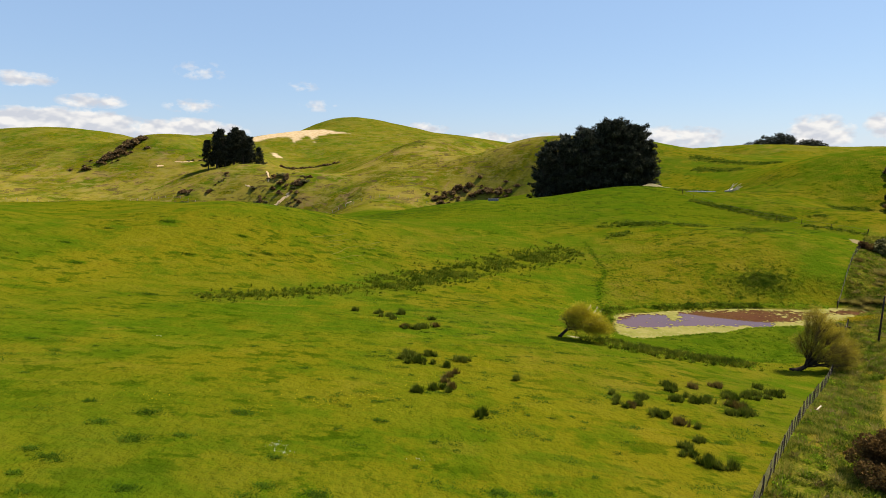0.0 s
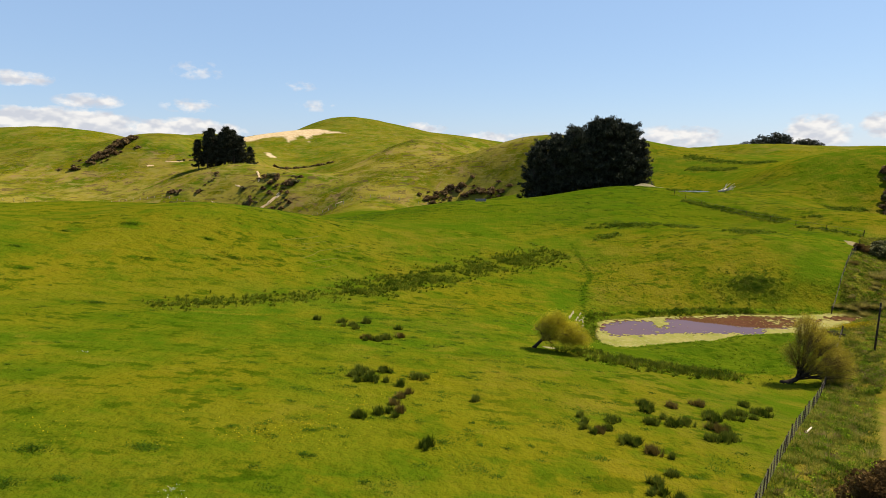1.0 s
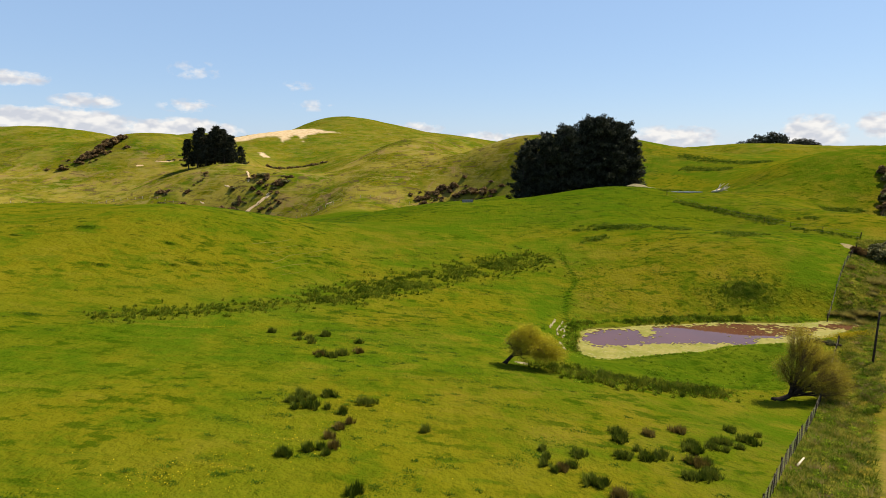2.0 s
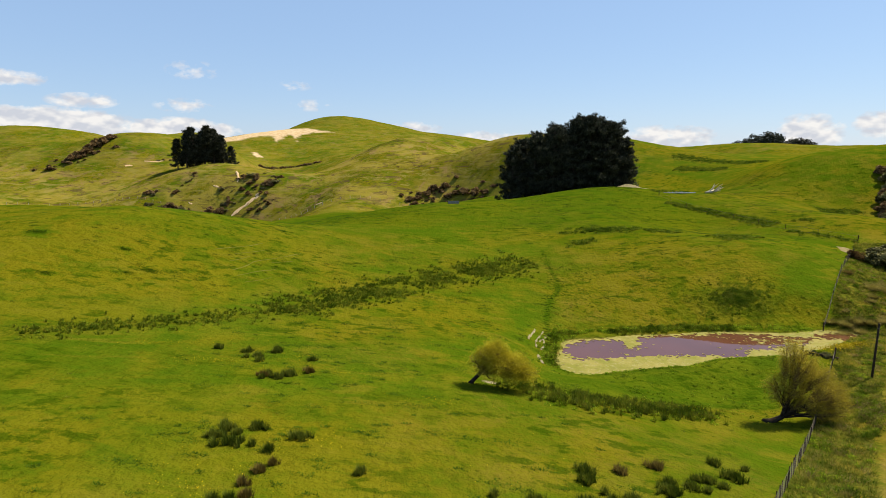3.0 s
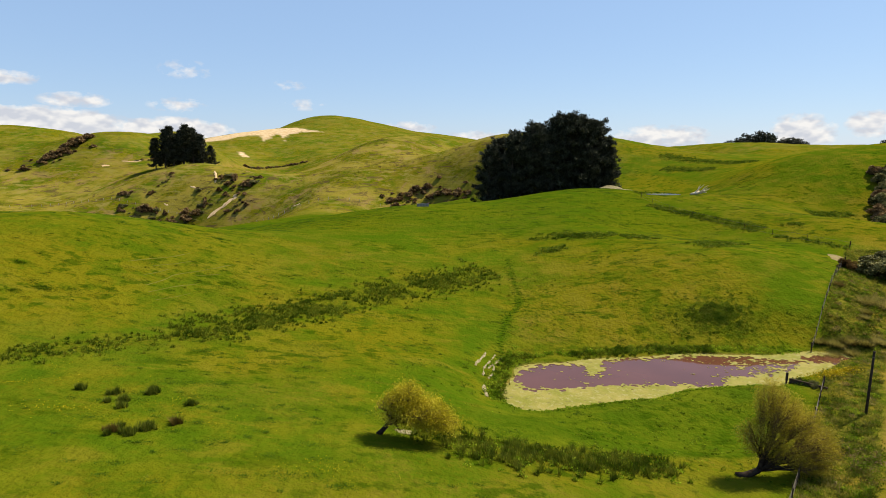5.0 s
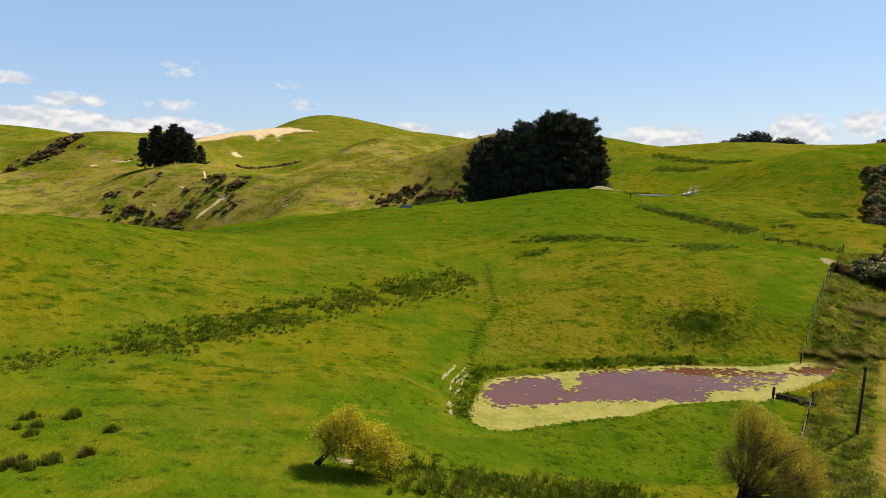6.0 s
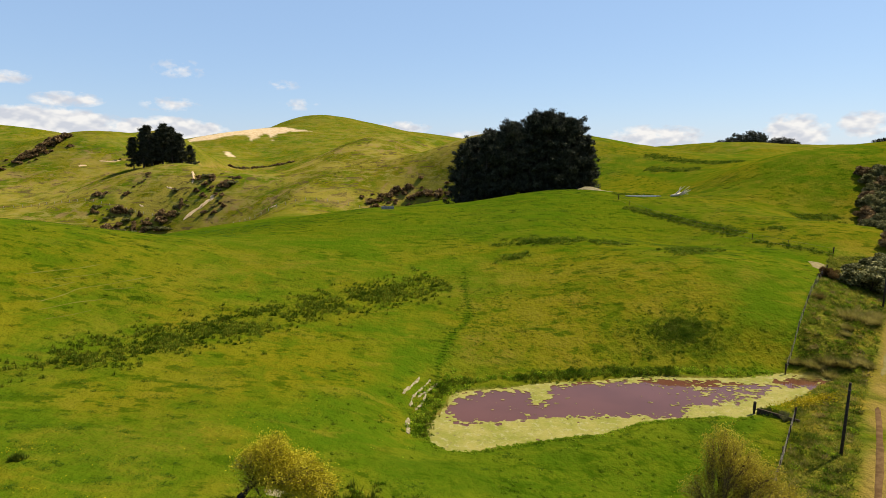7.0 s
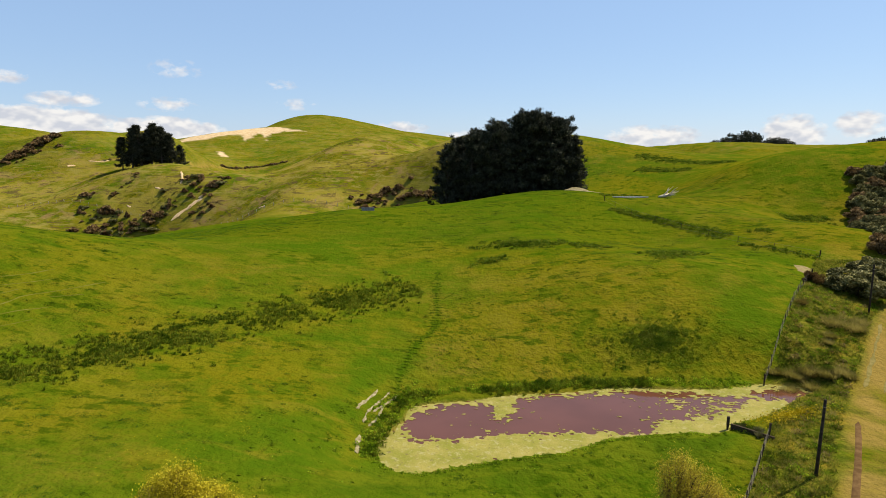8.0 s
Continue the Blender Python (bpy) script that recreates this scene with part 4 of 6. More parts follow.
# ---- trees ----
W1, W2 = (11.9, 58.0), (36.5, 59.3)
willow("willow_tree", (*W1, on_ground(*W1) - 0.1), [(0, 0, 0), (0.2, -0.05, 0.3), (0.45, -0.1, 0.6), (0.65, -0.2, 0.85), (0.85, -0.3, 1.1)],
       [(0.5, -0.4, 2.0, 0.85, 1.1, 0.75), (1.3, -0.5, 2.6, 1.0, 1.3, 0.95), (2.0, -0.5, 3.0, 1.0, 1.2, 0.9), (2.3, -0.6, 2.0, 1.3, 1.4, 1.0), (3.5, -0.7, 1.9, 1.25, 1.3, 0.95), (4.5, -0.7, 1.2, 1.05, 1.2, 0.75), (3.4, -1.0, 0.95, 1.1, 1.0, 0.55), (1.2, -1.4, 1.3, 1.0, 0.6, 0.6)],
       11, "leaning willow with yellow spring leaves beside the pasture gully", WILLOW_LEAF, 1000, 24, 0.115, 0.008, (0.0, 2.2))
willow("willow_tree", (*W2, on_ground(*W2) - 0.1), [(0, 0, 0), (0.5, 0.0, 0.12), (1.0, 0.0, 0.3), (1.4, 0.0, 0.5), (1.7, 0.0, 0.8)],
       [(0.6, -0.2, 3.2, 1.15, 1.3, 1.5), (1.8, 0, 5.8, 1.1, 1.2, 1.65), (2.1, -0.5, 3.0, 0.9, 0.8, 1.2), (3.0, 0.1, 5.0, 1.3, 1.3, 1.45), (4.2, 0, 4.0, 1.35, 1.4, 1.35), (5.4, 0, 2.6, 1.5, 1.4, 1.3), (6.2, 0, 1.5, 1.1, 1.2, 1.3), (5.1, 0, 0.9, 1.3, 1.2, 1.1), (3.3, -0.2, 1.9, 1.5, 1.2, 1.0)],
       23, "half-bare leaning willow with opening buds over the fence", BUD_LEAF, 1750, 19, 0.10, 0.008, (-0.8, 3.6), 1.5)

FULL = pine_meshes(3, 22.0, lambda s: 5.6 * math.sqrt(max(0.02, 1 - (max(s, 0.25) - 0.25) ** 2 / 0.58)) , 0.8, 5.0, 1.15)
BROAD = pine_meshes(5, 21.0, lambda s: 6.2 * math.sqrt(max(0.03, 1 - (max(s, 0.3) - 0.3) ** 2 / 0.5)), 1.0, 4.8, 1.2)
NARROW = pine_meshes(8, 20.0, lambda s: 4.6 * (1.05 - s) ** 0.55, 0.8, 5.0, 1.1)
TALL = pine_meshes(13, 23.0, lambda s: 5.0 * (1.08 - s) ** 0.6, 3.6, 4.6, 1.0)
GROVE = [
    (31.5, 187.0, FULL, 20, 0.70), (35.0, 193.0, FULL, 130, 0.80), (38.0, 187.0, NARROW, 75, 0.89), (41.0, 195.0, FULL, 200, 0.85), (44.0, 188.0, BROAD, 30, 0.90),
    (47.0, 196.0, FULL, 300, 0.92), (50.0, 189.0, NARROW, 160, 1.04), (53.0, 197.0, BROAD, 10, 1.01), (55.5, 190.0, FULL, 240, 0.95), (58.0, 197.0, BROAD, 95, 1.01),
    (60.0, 190.0, BROAD, 320, 0.91), (62.5, 196.0, FULL, 55, 0.89), (63.5, 191.0, NARROW, 260, 0.80), (65.5, 198.0, BROAD, 180, 0.70), (65.5, 190.0, FULL, 140, 0.66),
]
for gx, gy, kind_of, turn, size in GROVE:
    pine(kind_of, (gx, gy, on_ground(gx, gy) - 0.3), turn, (1.05 * size, 1.05 * size, size), "tall dense dark green pine in a shelter grove", "pines of the near grove")
FAR_GROVE = [(-159, 404, 0.92), (-156, 411, 1.06), (-153, 404, 1.12), (-150, 410, 1.0), (-147, 403, 1.14), (-144, 410, 1.04), (-141, 404, 1.16), (-138, 411, 1.0), (-135, 404, 1.06), (-132, 410, 0.94), (-129, 404, 0.86), (-125, 408, 0.72), (-151, 415, 0.95), (-137, 407, 0.95)]
for k, (gx, gy, s) in enumerate(FAR_GROVE):
    pine((TALL, TALL, TALL, NARROW)[k % 4], (gx, gy, on_ground(gx, gy) - 0.3), 67 * k, (1.1 * s, 1.1 * s, 0.97 * s), "dark pine in a distant hillside clump", "pines of the distant clump")


# ---- more materials ----
EVERGREEN = leafy("evergreen_leaf", (0.133, 0.133, 0.031), (0.562, 0.491, 0.187), 0.5, 0.6, 0.12)
BROWN_SCRUB = leafy("brown_scrub", (0.209, 0.120, 0.049), (0.557, 0.378, 0.172), 0.5, 0.9, 0.2)
RED_SCRUB = leafy("red_brown_scrub", (0.135, 0.073, 0.022), (0.270, 0.166, 0.054), 0.6, 0.9, 0.3)
GREY_SCRUB = leafy("grey_green_scrub", (0.145, 0.145, 0.046), (0.400, 0.366, 0.158), 0.6, 0.85, 0.2)
DRY_RUSH = leafy("dry_rush", (0.165, 0.115, 0.020), (0.30, 0.228, 0.062), 0.75, 0.85, 0.35)
GRASS_BLADE = leafy("grass_blade", (0.130, 0.200, 0.006), (0.230, 0.247, 0.014), 0.9, 0.9, 0.45)
LUSH_BLADE = leafy("lush_blade", (0.059, 0.127, 0.005), (0.119, 0.197, 0.010), 0.8, 0.9, 0.35)
RANK_BLADE = leafy("rank_grass", (0.144, 0.201, 0.011), (0.480, 0.380, 0.061), 0.6, 0.85, 0.4)
TUSSOCK = leafy("tussock_blade", (0.260, 0.223, 0.041), (0.500, 0.408, 0.126), 0.8, 0.8, 0.5)
BUTTERCUP = leafy("yellow_petal", (0.62, 0.46, 0.01), (0.70, 0.56, 0.03), 0.9, 0.6, 0.2)
POST_WOOD = plain("weathered_post", (0.060, 0.042, 0.026), (0.150, 0.112, 0.072), 9, 1.0, 0.05, vary=0.5)
POLE_WOOD = plain("tarred_pole", (0.035, 0.027, 0.020), (0.085, 0.064, 0.046), 6, 0.95, 0.08)
PALE_POST = plain("sun_bleached_post", (0.38, 0.36, 0.31), (0.55, 0.52, 0.46), 5, 0.85, vary=0.3)
DEAD_WOOD = plain("bleached_dead_wood", (0.66, 0.54, 0.36), (0.84, 0.73, 0.52), 4, 0.85)
WIRE = plain("dull_wire", (0.16, 0.13, 0.10), (0.26, 0.22, 0.17), 20, 0.8)
CLAY = plain("bare_clay", (0.20, 0.155, 0.060), (0.35, 0.275, 0.13), 2.2, 1.0, 0.05)
GRAVEL = plain("lane_dirt", (0.110, 0.060, 0.022), (0.190, 0.110, 0.045), 1.4, 1.0, 0.05)
LANE_GRAVEL = plain("lane_gravel", (0.18, 0.15, 0.035), (0.27, 0.215, 0.075), 1.6, 1.0, 0.05)
CONCRETE = plain("grey_concrete", (0.20, 0.20, 0.19), (0.34, 0.33, 0.31), 4, 0.9)
POOL_WATER = plain("dull_pool_water", (0.14, 0.13, 0.12), (0.20, 0.19, 0.18), 0.6, 0.15, 0.5, 0.004)

# ---- bushes ----
ROUND = [(0, 0, 0.42, 0.5, 0.5, 0.42), (0.28, 0.1, 0.55, 0.32, 0.30, 0.34), (-0.3, -0.12, 0.48, 0.32, 0.34, 0.32), (0.05, -0.3, 0.38, 0.36, 0.28, 0.32), (-0.08, 0.28, 0.6, 0.30, 0.3, 0.34), (0.3, -0.25, 0.3, 0.25, 0.25, 0.25)]
LOW = [(0, 0, 0.22, 0.5, 0.42, 0.24), (0.38, 0.08, 0.2, 0.3, 0.26, 0.2), (-0.36, -0.1, 0.26, 0.3, 0.3, 0.26), (0.1, 0.3, 0.28, 0.3, 0.22, 0.26)]
HEDGE_A, HEDGE_B = shrub_meshes(31, lumpy(1, 20), 7500, 0.075, EVERGREEN, 9, 0.55), shrub_meshes(32, lumpy(2, 24, 0.5, 0.8), 7500, 0.075, EVERGREEN, 9, 0.55)
HEDGE_GREY, HEDGE_BROWN = shrub_meshes(39, lumpy(3, 22, 0.48, 0.85), 7500, 0.070, GREY_SCRUB, 9, 0.5), shrub_meshes(40, lumpy(4, 18, 0.48, 0.95), 6500, 0.070, BROWN_SCRUB, 14, 0.35)
SCRUB_A, SCRUB_B = shrub_meshes(33, lumpy(5, 11, 0.5, 0.85, (0.09, 0.24)), 1700, 0.12, BROWN_SCRUB, 12, 0.2), shrub_meshes(34, lumpy(6, 9, 0.55, 0.7, (0.08, 0.26)), 1700, 0.12, BROWN_SCRUB, 12, 0.2)
SCRUB_C, FINE_SCRUB = shrub_meshes(35, lumpy(7, 9, 0.5, 0.6, (0.09, 0.22)), 1500, 0.12, GREY_SCRUB, 9, 0.15), shrub_meshes(36, lumpy(8, 16, 0.5, 0.9), 10000, 0.046, RED_SCRUB, 18, 0.2)
rng = np.random.default_rng(7)

HEDGE_FOOT = smooth_line([(97.0, 119.5), (101.0, 125.0), (105.0, 131.5), (109.0, 138.0), (113.0, 144.5), (117.0, 151.0), (121.0, 157.5), (125.0, 163.0), (129.0, 169.5), (132.5, 176.0)], 3.3)
for k, (bx, by) in enumerate(HEDGE_FOOT):
    for row, (off, tall) in enumerate(((0.5, 3.9), (3.6, 5.0), (7.6, 5.6), (12.0, 5.4))):
        x, y = bx + off + rng.uniform(-0.8, 1.2), by - 0.45 * off + rng.uniform(-1.4, 1.4)
        s = tall * rng.uniform(0.72, 1.12)
        kind_of = HEDGE_BROWN if rng.random() < 0.25 else (HEDGE_A, HEDGE_B, HEDGE_GREY)[rng.integers(0, 3)]
        shrub("hedge_bush", kind_of, (x, y, on_ground(x, y) - 0.1), rng.uniform(0, 360), (s * rng.uniform(1.05, 1.45), s * rng.uniform(1.05, 1.45), s), "dense olive-green evergreen bush in the lane hedge" if kind_of in (HEDGE_A, HEDGE_B) else "grey-green bush in the lane hedge" if kind_of is HEDGE_GREY else "brown twiggy bush in the lane hedge", group="bushes of the lane hedge")
for x, y, w, h, kind_of, label in [
    (81.0, 104.0, 6.6, 4.6, HEDGE_A, "large dark evergreen bush beside the lane fence"), (86.5, 108.5, 5.6, 3.6, HEDGE_B, "spreading evergreen bush beside the lane"),
    (76.8, 105.8, 2.6, 2.2, FINE_SCRUB, "small brown twiggy bush at the fence corner"), (90.0, 113.0, 5.0, 3.8, HEDGE_A, "rounded evergreen bush beside the lane"),
    (23.6, 28.6, 4.2, 3.6, FINE_SCRUB, "dark reddish-brown bush on the rough lane bank"), (26.0, 31.5, 3.6, 3.0, FINE_SCRUB, "dark brown bush on the rough lane bank"),
]:
    shrub("bush", kind_of, (x, y, on_ground(x, y) - 0.05), rng.uniform(0, 360), (w, w, h), label)


def scrub_row(spots, kinds, label, group, grow=1.0):
    """Bushes at x, y with their width and height, each with smaller ones crowding it."""
    for k, (x, y, w, h) in enumerate(spots):
        for j in range(4):
            r = 0.0 if j == 0 else 0.55 * w
            px, py = x + rng.normal() * r, y + rng.normal() * r
            s = grow * (1.0, 0.62, 0.48, 0.36)[j] * rng.uniform(0.85, 1.15)
            shrub("scrub_bush", kinds[(k + j) % len(kinds)], (px, py, on_ground(px, py) - 0.1), rng.uniform(0, 360), (0.9 * w * s * rng.uniform(0.7, 1.2), 0.9 * w * s, h * s * rng.uniform(0.65, 1.05)), label, group=group)


BROWNS = (SCRUB_A, SCRUB_B, SCRUB_C)
scrub_row([(-146.4, 324.4, 5, 3), (-137.5, 325.5, 8, 5.5), (-130, 326.5, 6, 5), (-132.9, 329.5, 4, 3), (-124.6, 327.4, 5, 6), (-116.1, 327.1, 7, 5), (-112, 330, 8, 6), (-106.8, 332, 6, 6), (-110, 326.5, 9, 5), (-124.5, 334.3, 2.6, 3.6),
           (-135.2, 336.6, 7, 6.5), (-130.6, 337.1, 4.5, 5), (-137.4, 336.6, 5, 4), (-153.3, 349.7, 6, 4.4), (-148.5, 339.1, 5, 6.5), (-137.5, 348.1, 3.6, 3.4), (-103.9, 336.4, 5, 6), (-140.9, 332.9, 4, 3), (-119.2, 329.5, 5, 3.4)],
          BROWNS, "brown scrub bush in the hillside gully", "scrub of the gully")
scrub_row([(-98.3, 342.6, 4.4, 3.2), (-93.6, 338.9, 4.2, 3.2), (-97, 354.9, 7, 4.6), (-91.7, 349.6, 5.5, 5), (-84.6, 343.4, 8, 5.4), (-79.8, 345.6, 8, 5), (-78.7, 351.3, 4, 3), (-83.9, 327.8, 3.6, 3),
           (-84.3, 333.9, 2.6, 2.6), (-80.2, 329.6, 3.4, 3), (-89.7, 329.2, 3.6, 2.4), (-109.7, 346.4, 5, 2.4), (-94.4, 345.8, 4.6, 3.6), (-132.4, 364.9, 4, 2), (-133.2, 356.4, 3.6, 2)],
          BROWNS, "dark scrub bush on the eroded gully head", "scrub of the gully head")
scrub_row([(-223.6, 446.8, 9, 6), (-226, 441, 11, 7.5), (-228.9, 437.4, 11, 7.5), (-231.5, 432.3, 10.6, 7.5), (-234.2, 428.8, 8, 6), (-237.2, 426.9, 8.6, 6), (-238.9, 423.1, 8, 5), (-241.8, 420.3, 8, 4.5), (-247, 412, 7, 4)], (SCRUB_A, SCRUB_B), "brown scrub bush climbing the far slope", "scrub of the far slope", 0.95)
scrub_row([(-3, 300, 6, 4), (1, 303, 6.5, 4.5), (5, 306, 7, 5), (9, 309, 7, 5), (14, 308, 7, 4.5), (19, 301, 7, 5), (23, 298, 7, 4.5), (28, 292, 6.5, 5), (32, 287, 6, 4.5)], (SCRUB_A, SCRUB_B), "reddish-brown scrub bush below the grove", "scrub below the grove")

# Low hedges on the far hillside, below the sandy scar and beside the clump of pines.
for line, tall in ((smooth_line([(-157, 581), (-154, 596), (-147, 612), (-134, 624), (-120, 626), (-108, 625)], 2.6), 3.0), (smooth_line([(-183, 429), (-176, 432), (-167, 436.5)], 2.6), 1.8)):
    for x, y in line:
        x, y = x + rng.normal() * 0.8, y + rng.normal() * 0.8
        shrub("hedge_bush", BROWNS[rng.integers(0, 3)], (x, y, on_ground(x, y) - 0.1), rng.uniform(0, 360), (tall * rng.uniform(1.3, 2.0), tall * 1.4, tall * rng.uniform(0.6, 1.1)), "low dark bush in a far hillside hedge", group="bushes of the far hedges")

# ---- distant trees on the skyline ----
SKY_A, SKY_B = shrub_meshes(37, ROUND, 1500, 0.11, NEEDLES, 5, 0.3), shrub_meshes(38, ROUND[1:] + LOW[:2], 1500, 0.11, NEEDLES, 5, 0.3)
for k, (x, y, wide, tall) in enumerate([(331, 618, 17, 13), (341, 622, 18, 17), (353, 618, 20, 19), (322, 622, 14, 11), (312, 624, 12, 8), (386, 636, 16, 11), (397, 640, 16, 10), (406, 640, 12, 7), (470, 600, 16, 10), (484, 604, 18, 12)]):
    shrub("skyline_tree", (SKY_A, SKY_B)[k % 2], (x, y, on_ground(x, y) - 1.0), 40 * k, (wide, wide, tall), "round dark tree on the skyline hill", "tree", "trees on the skyline")


# ---- rushes ----
def rush_clump(x, y, size, mat, label, group):
    n = np.random.default_rng(int(abs(x * 91 + y * 37)))
    m = max(6, int(20 * size))
    r = np.minimum(np.abs(n.normal(size=m)), 1.7) * 0.23 * size
    a = n.uniform(0, 2 * math.pi, m)
    roots = np.stack([1.15 * r * np.cos(a), r * np.sin(a), 0 * a], 1)
    base = on_ground(x, y)
    roots[:, 2] = height(x + roots[:, 0], y + roots[:, 1]) - base
    v, f = blades(roots, n, 26, n.uniform(0.34, 0.44) + 0.08 * size, 0.04, 0.27)
    clump = new("rush_clump", quad_mesh("rush_clump", v, f, mat))
    clump.location = (x, y, base)
    return tagged(clump, label, "rush clump", group)


NEAR_RUSHES = [(-1.7, 43.0, 1.5), (-2.4, 44.6, 1.1), (-0.9, 45.2, 1.1), (1.6, 44.3, 1.6), (-1.6, 36.3, 1.3), (-0.5, 37.1, 0.8), (-2.9, 43.6, 1.2), (-6.6, 61.3, 1.2), (-5.4, 60.1, 1.0), (-4.4, 62.2, 1.4),
               (-2.5, 54.8, 1.3), (-1.8, 55.6, 1.2), (-0.6, 56.9, 1.2), (-1.0, 60.2, 1.0), (-9.3, 61.8, 0.9), (2.4, 33.3, 1.1), (5.3, 40.8, 0.7), (-3.5, 55.0, 1.1), (-5.0, 58.9, 0.8), (0.4, 42.4, 0.8)]
RIGHT_RUSHES = [(13.9, 36.3, 1.4), (17.3, 43.6, 1.3), (17.2, 42.3, 1.3), (16.6, 39.8, 1.2), (14.0, 39.5, 1.1), (12.6, 37.6, 1.0), (11.9, 38.7, 0.8), (14.8, 35.1, 1.2), (14.9, 32.6, 0.8), (13.7, 31.6, 0.8), (14.1, 29.6, 1.2),
                (15.2, 29.4, 1.0), (19.4, 43.9, 1.0), (21.9, 45.3, 1.3), (19.0, 40.6, 1.4), (17.9, 40.0, 1.2), (21.4, 42.2, 1.6), (19.9, 38.0, 1.6), (23.1, 42.9, 1.2), (20.7, 40.0, 1.5), (26.5, 45.1, 1.7), (26.4, 47.3, 1.0), (20.9, 38.4, 1.2), (24.5, 44.0, 1.2)]
for x, y, s in NEAR_RUSHES + RIGHT_RUSHES:
    brown = rng.random() < 0.18
    rush_clump(x, y, s, DRY_RUSH if brown else DARK_RUSH, "brown and green rush clump in open pasture" if brown else "dark green rush clump in open pasture", "rush clumps of the pasture")
    for _ in range(rng.integers(0, 3)):
        rush_clump(x + rng.normal() * 0.7, y + rng.normal() * 0.6, rng.uniform(0.35, 0.7), DARK_RUSH, "small dark green rush tuft in open pasture", "rush clumps of the pasture")
for x, y, s in [(0.6, 40.2, 0.8), (0.7, 37.7, 0.9), (0.2, 38.9, 0.7), (1.0, 41.0, 0.6)]:
    rush_clump(x, y, s, DRY_RUSH, "brown dying rush clump in open pasture", "rush clumps of the pasture")


def scatter(name, x, y, seed, count, tall, width, splay, mat, label, category):
    n = np.random.default_rng(seed)
    v, f = blades(rooted(x, y), n, count, tall, width, splay)
    return tagged(new(name, quad_mesh(name, v, f, mat)), label, category, kind="stuff")


def along(line, wide, n, seed, clump=0.18):
    """Random places in a belt along a line, bunched by noise; wide: half widths at its two ends."""
    g = np.random.default_rng(seed)
    p = smooth_line(line, 0.5)
    s = g.uniform(0, 1, n * 3)
    k = np.minimum((s * (len(p) - 1)).astype(int), len(p) - 2)
    way = p[k + 1] - p[k]
    way /= np.linalg.norm(way, axis=1)[:, None]
    off = g.normal(size=n * 3) * (wide[0] + (wide[1] - wide[0]) * s) * 0.55
    x, y = p[k, 0] - way[:, 1] * off + g.normal(size=n * 3) * 0.3, p[k, 1] + way[:, 0] * off
    ok = fbm(x, y, 2.2, 3, seed) + 0.02 > -0.5 + clump + 0.35 * g.uniform(0, 1, n * 3)
    return x[ok][:n], y[ok][:n]


def in_patch(cx, cy, rx, ry, turn, n, seed):
    g = np.random.default_rng(seed)
    a, r = g.uniform(0, 2 * math.pi, n), np.minimum(np.abs(g.normal(size=n)) * 0.62, 1.5)
    u, v, c, s = r * rx * np.cos(a), r * ry * np.sin(a), math.cos(radians(turn)), math.sin(radians(turn))
    return cx + u * c - v * s, cy + u * s + v * c


BANDS = [
    along([(-8, 77), (-4, 82), (1, 87), (6, 93), (12, 98), (18, 102), (24.5, 106)], (2.8, 4.2), 1900, 51, 0.26),
    along([(-26, 62), (-20, 66), (-14, 71), (-8, 77)], (2.4, 2.4), 330, 52),
    along([(14.5, 57.8), (18, 58.6), (22, 58.4), (26, 59.0), (31, 60.4)], (1.9, 0.9), 300, 53, 0.18),
    along([(30.8, 83.4), (35.7, 84.2), (41.5, 85.0), (47.4, 84.8)], (0.7, 0.9), 300, 55, 0.05),
    in_patch(42.0, 124.5, 6.5, 2.4, -4, 420, 56),
    in_patch(51.5, 121.5, 3.0, 1.6, 0, 80, 65),
    in_patch(35.5, 116.5, 3.4, 1.5, 25, 90, 57),
    in_patch(62.0, 115.5, 5.0, 2.4, 40, 260, 58),
    along([(21.5, 72.1), (22.4, 77.0), (23.5, 81.2), (26.3, 82.9)], (0.5, 0.6), 150, 66, 0.05),
    along([(106.4, 160.1), (111.8, 161.1), (117.5, 161.9)], (2.2, 2.0), 230, 59, 0.05),
    along([(66, 156), (70, 150), (73, 145.5), (76, 140), (78.5, 132)], (1.4, 2.2), 460, 60, 0.05),
    along([(79, 127), (82, 122), (86.5, 118.5)], (1.4, 1.6), 70, 61, 0.25),
    along([(110, 264), (114, 260), (121, 251), (128, 243), (139, 245)], (5.0, 2.6), 620, 62, 0.08),
    along([(104, 245), (112, 237), (119, 236.5)], (2.8, 2.4), 330, 63, 0.05),
    in_patch(60.0, 112.5, 3.0, 1.6, 45, 60, 68), in_patch(85.0, 133.5, 2.2, 1.2, 0, 30, 69),
    along([(70, 178), (80, 180), (88, 182)], (1.4, 1.4), 200, 64, 0.05),
]
GULLY = along([(16.4, 57.2), (18, 57.3), (20, 57.2), (24, 57.6), (28, 58.6), (32.5, 59.6)], (2.4, 1.5), 560, 67, 0.14)
scatter("gully_rushes", GULLY[0][::2], GULLY[1][::2], 72, 26, 0.52, 0.05, 0.42, RUSH, "tall green rushes filling the gully below the pond", "rushes")
scatter("gully_rushes", GULLY[0][1::5], GULLY[1][1::5], 75, 40, 0.58, 0.045, 0.36, DARK_RUSH, "tall dark rushes filling the gully below the pond", "rushes")
lumps("gully_weeds", GULLY[0][::3], GULLY[1][::3], (0.15, 0.42), 0.16, 26, MOUND, "bright green weeds among the gully rushes", "weeds", 78, 0.9)
bx, by = np.concatenate([b[0] for b in BANDS]), np.concatenate([b[1] for b in BANDS])
far = by > 110
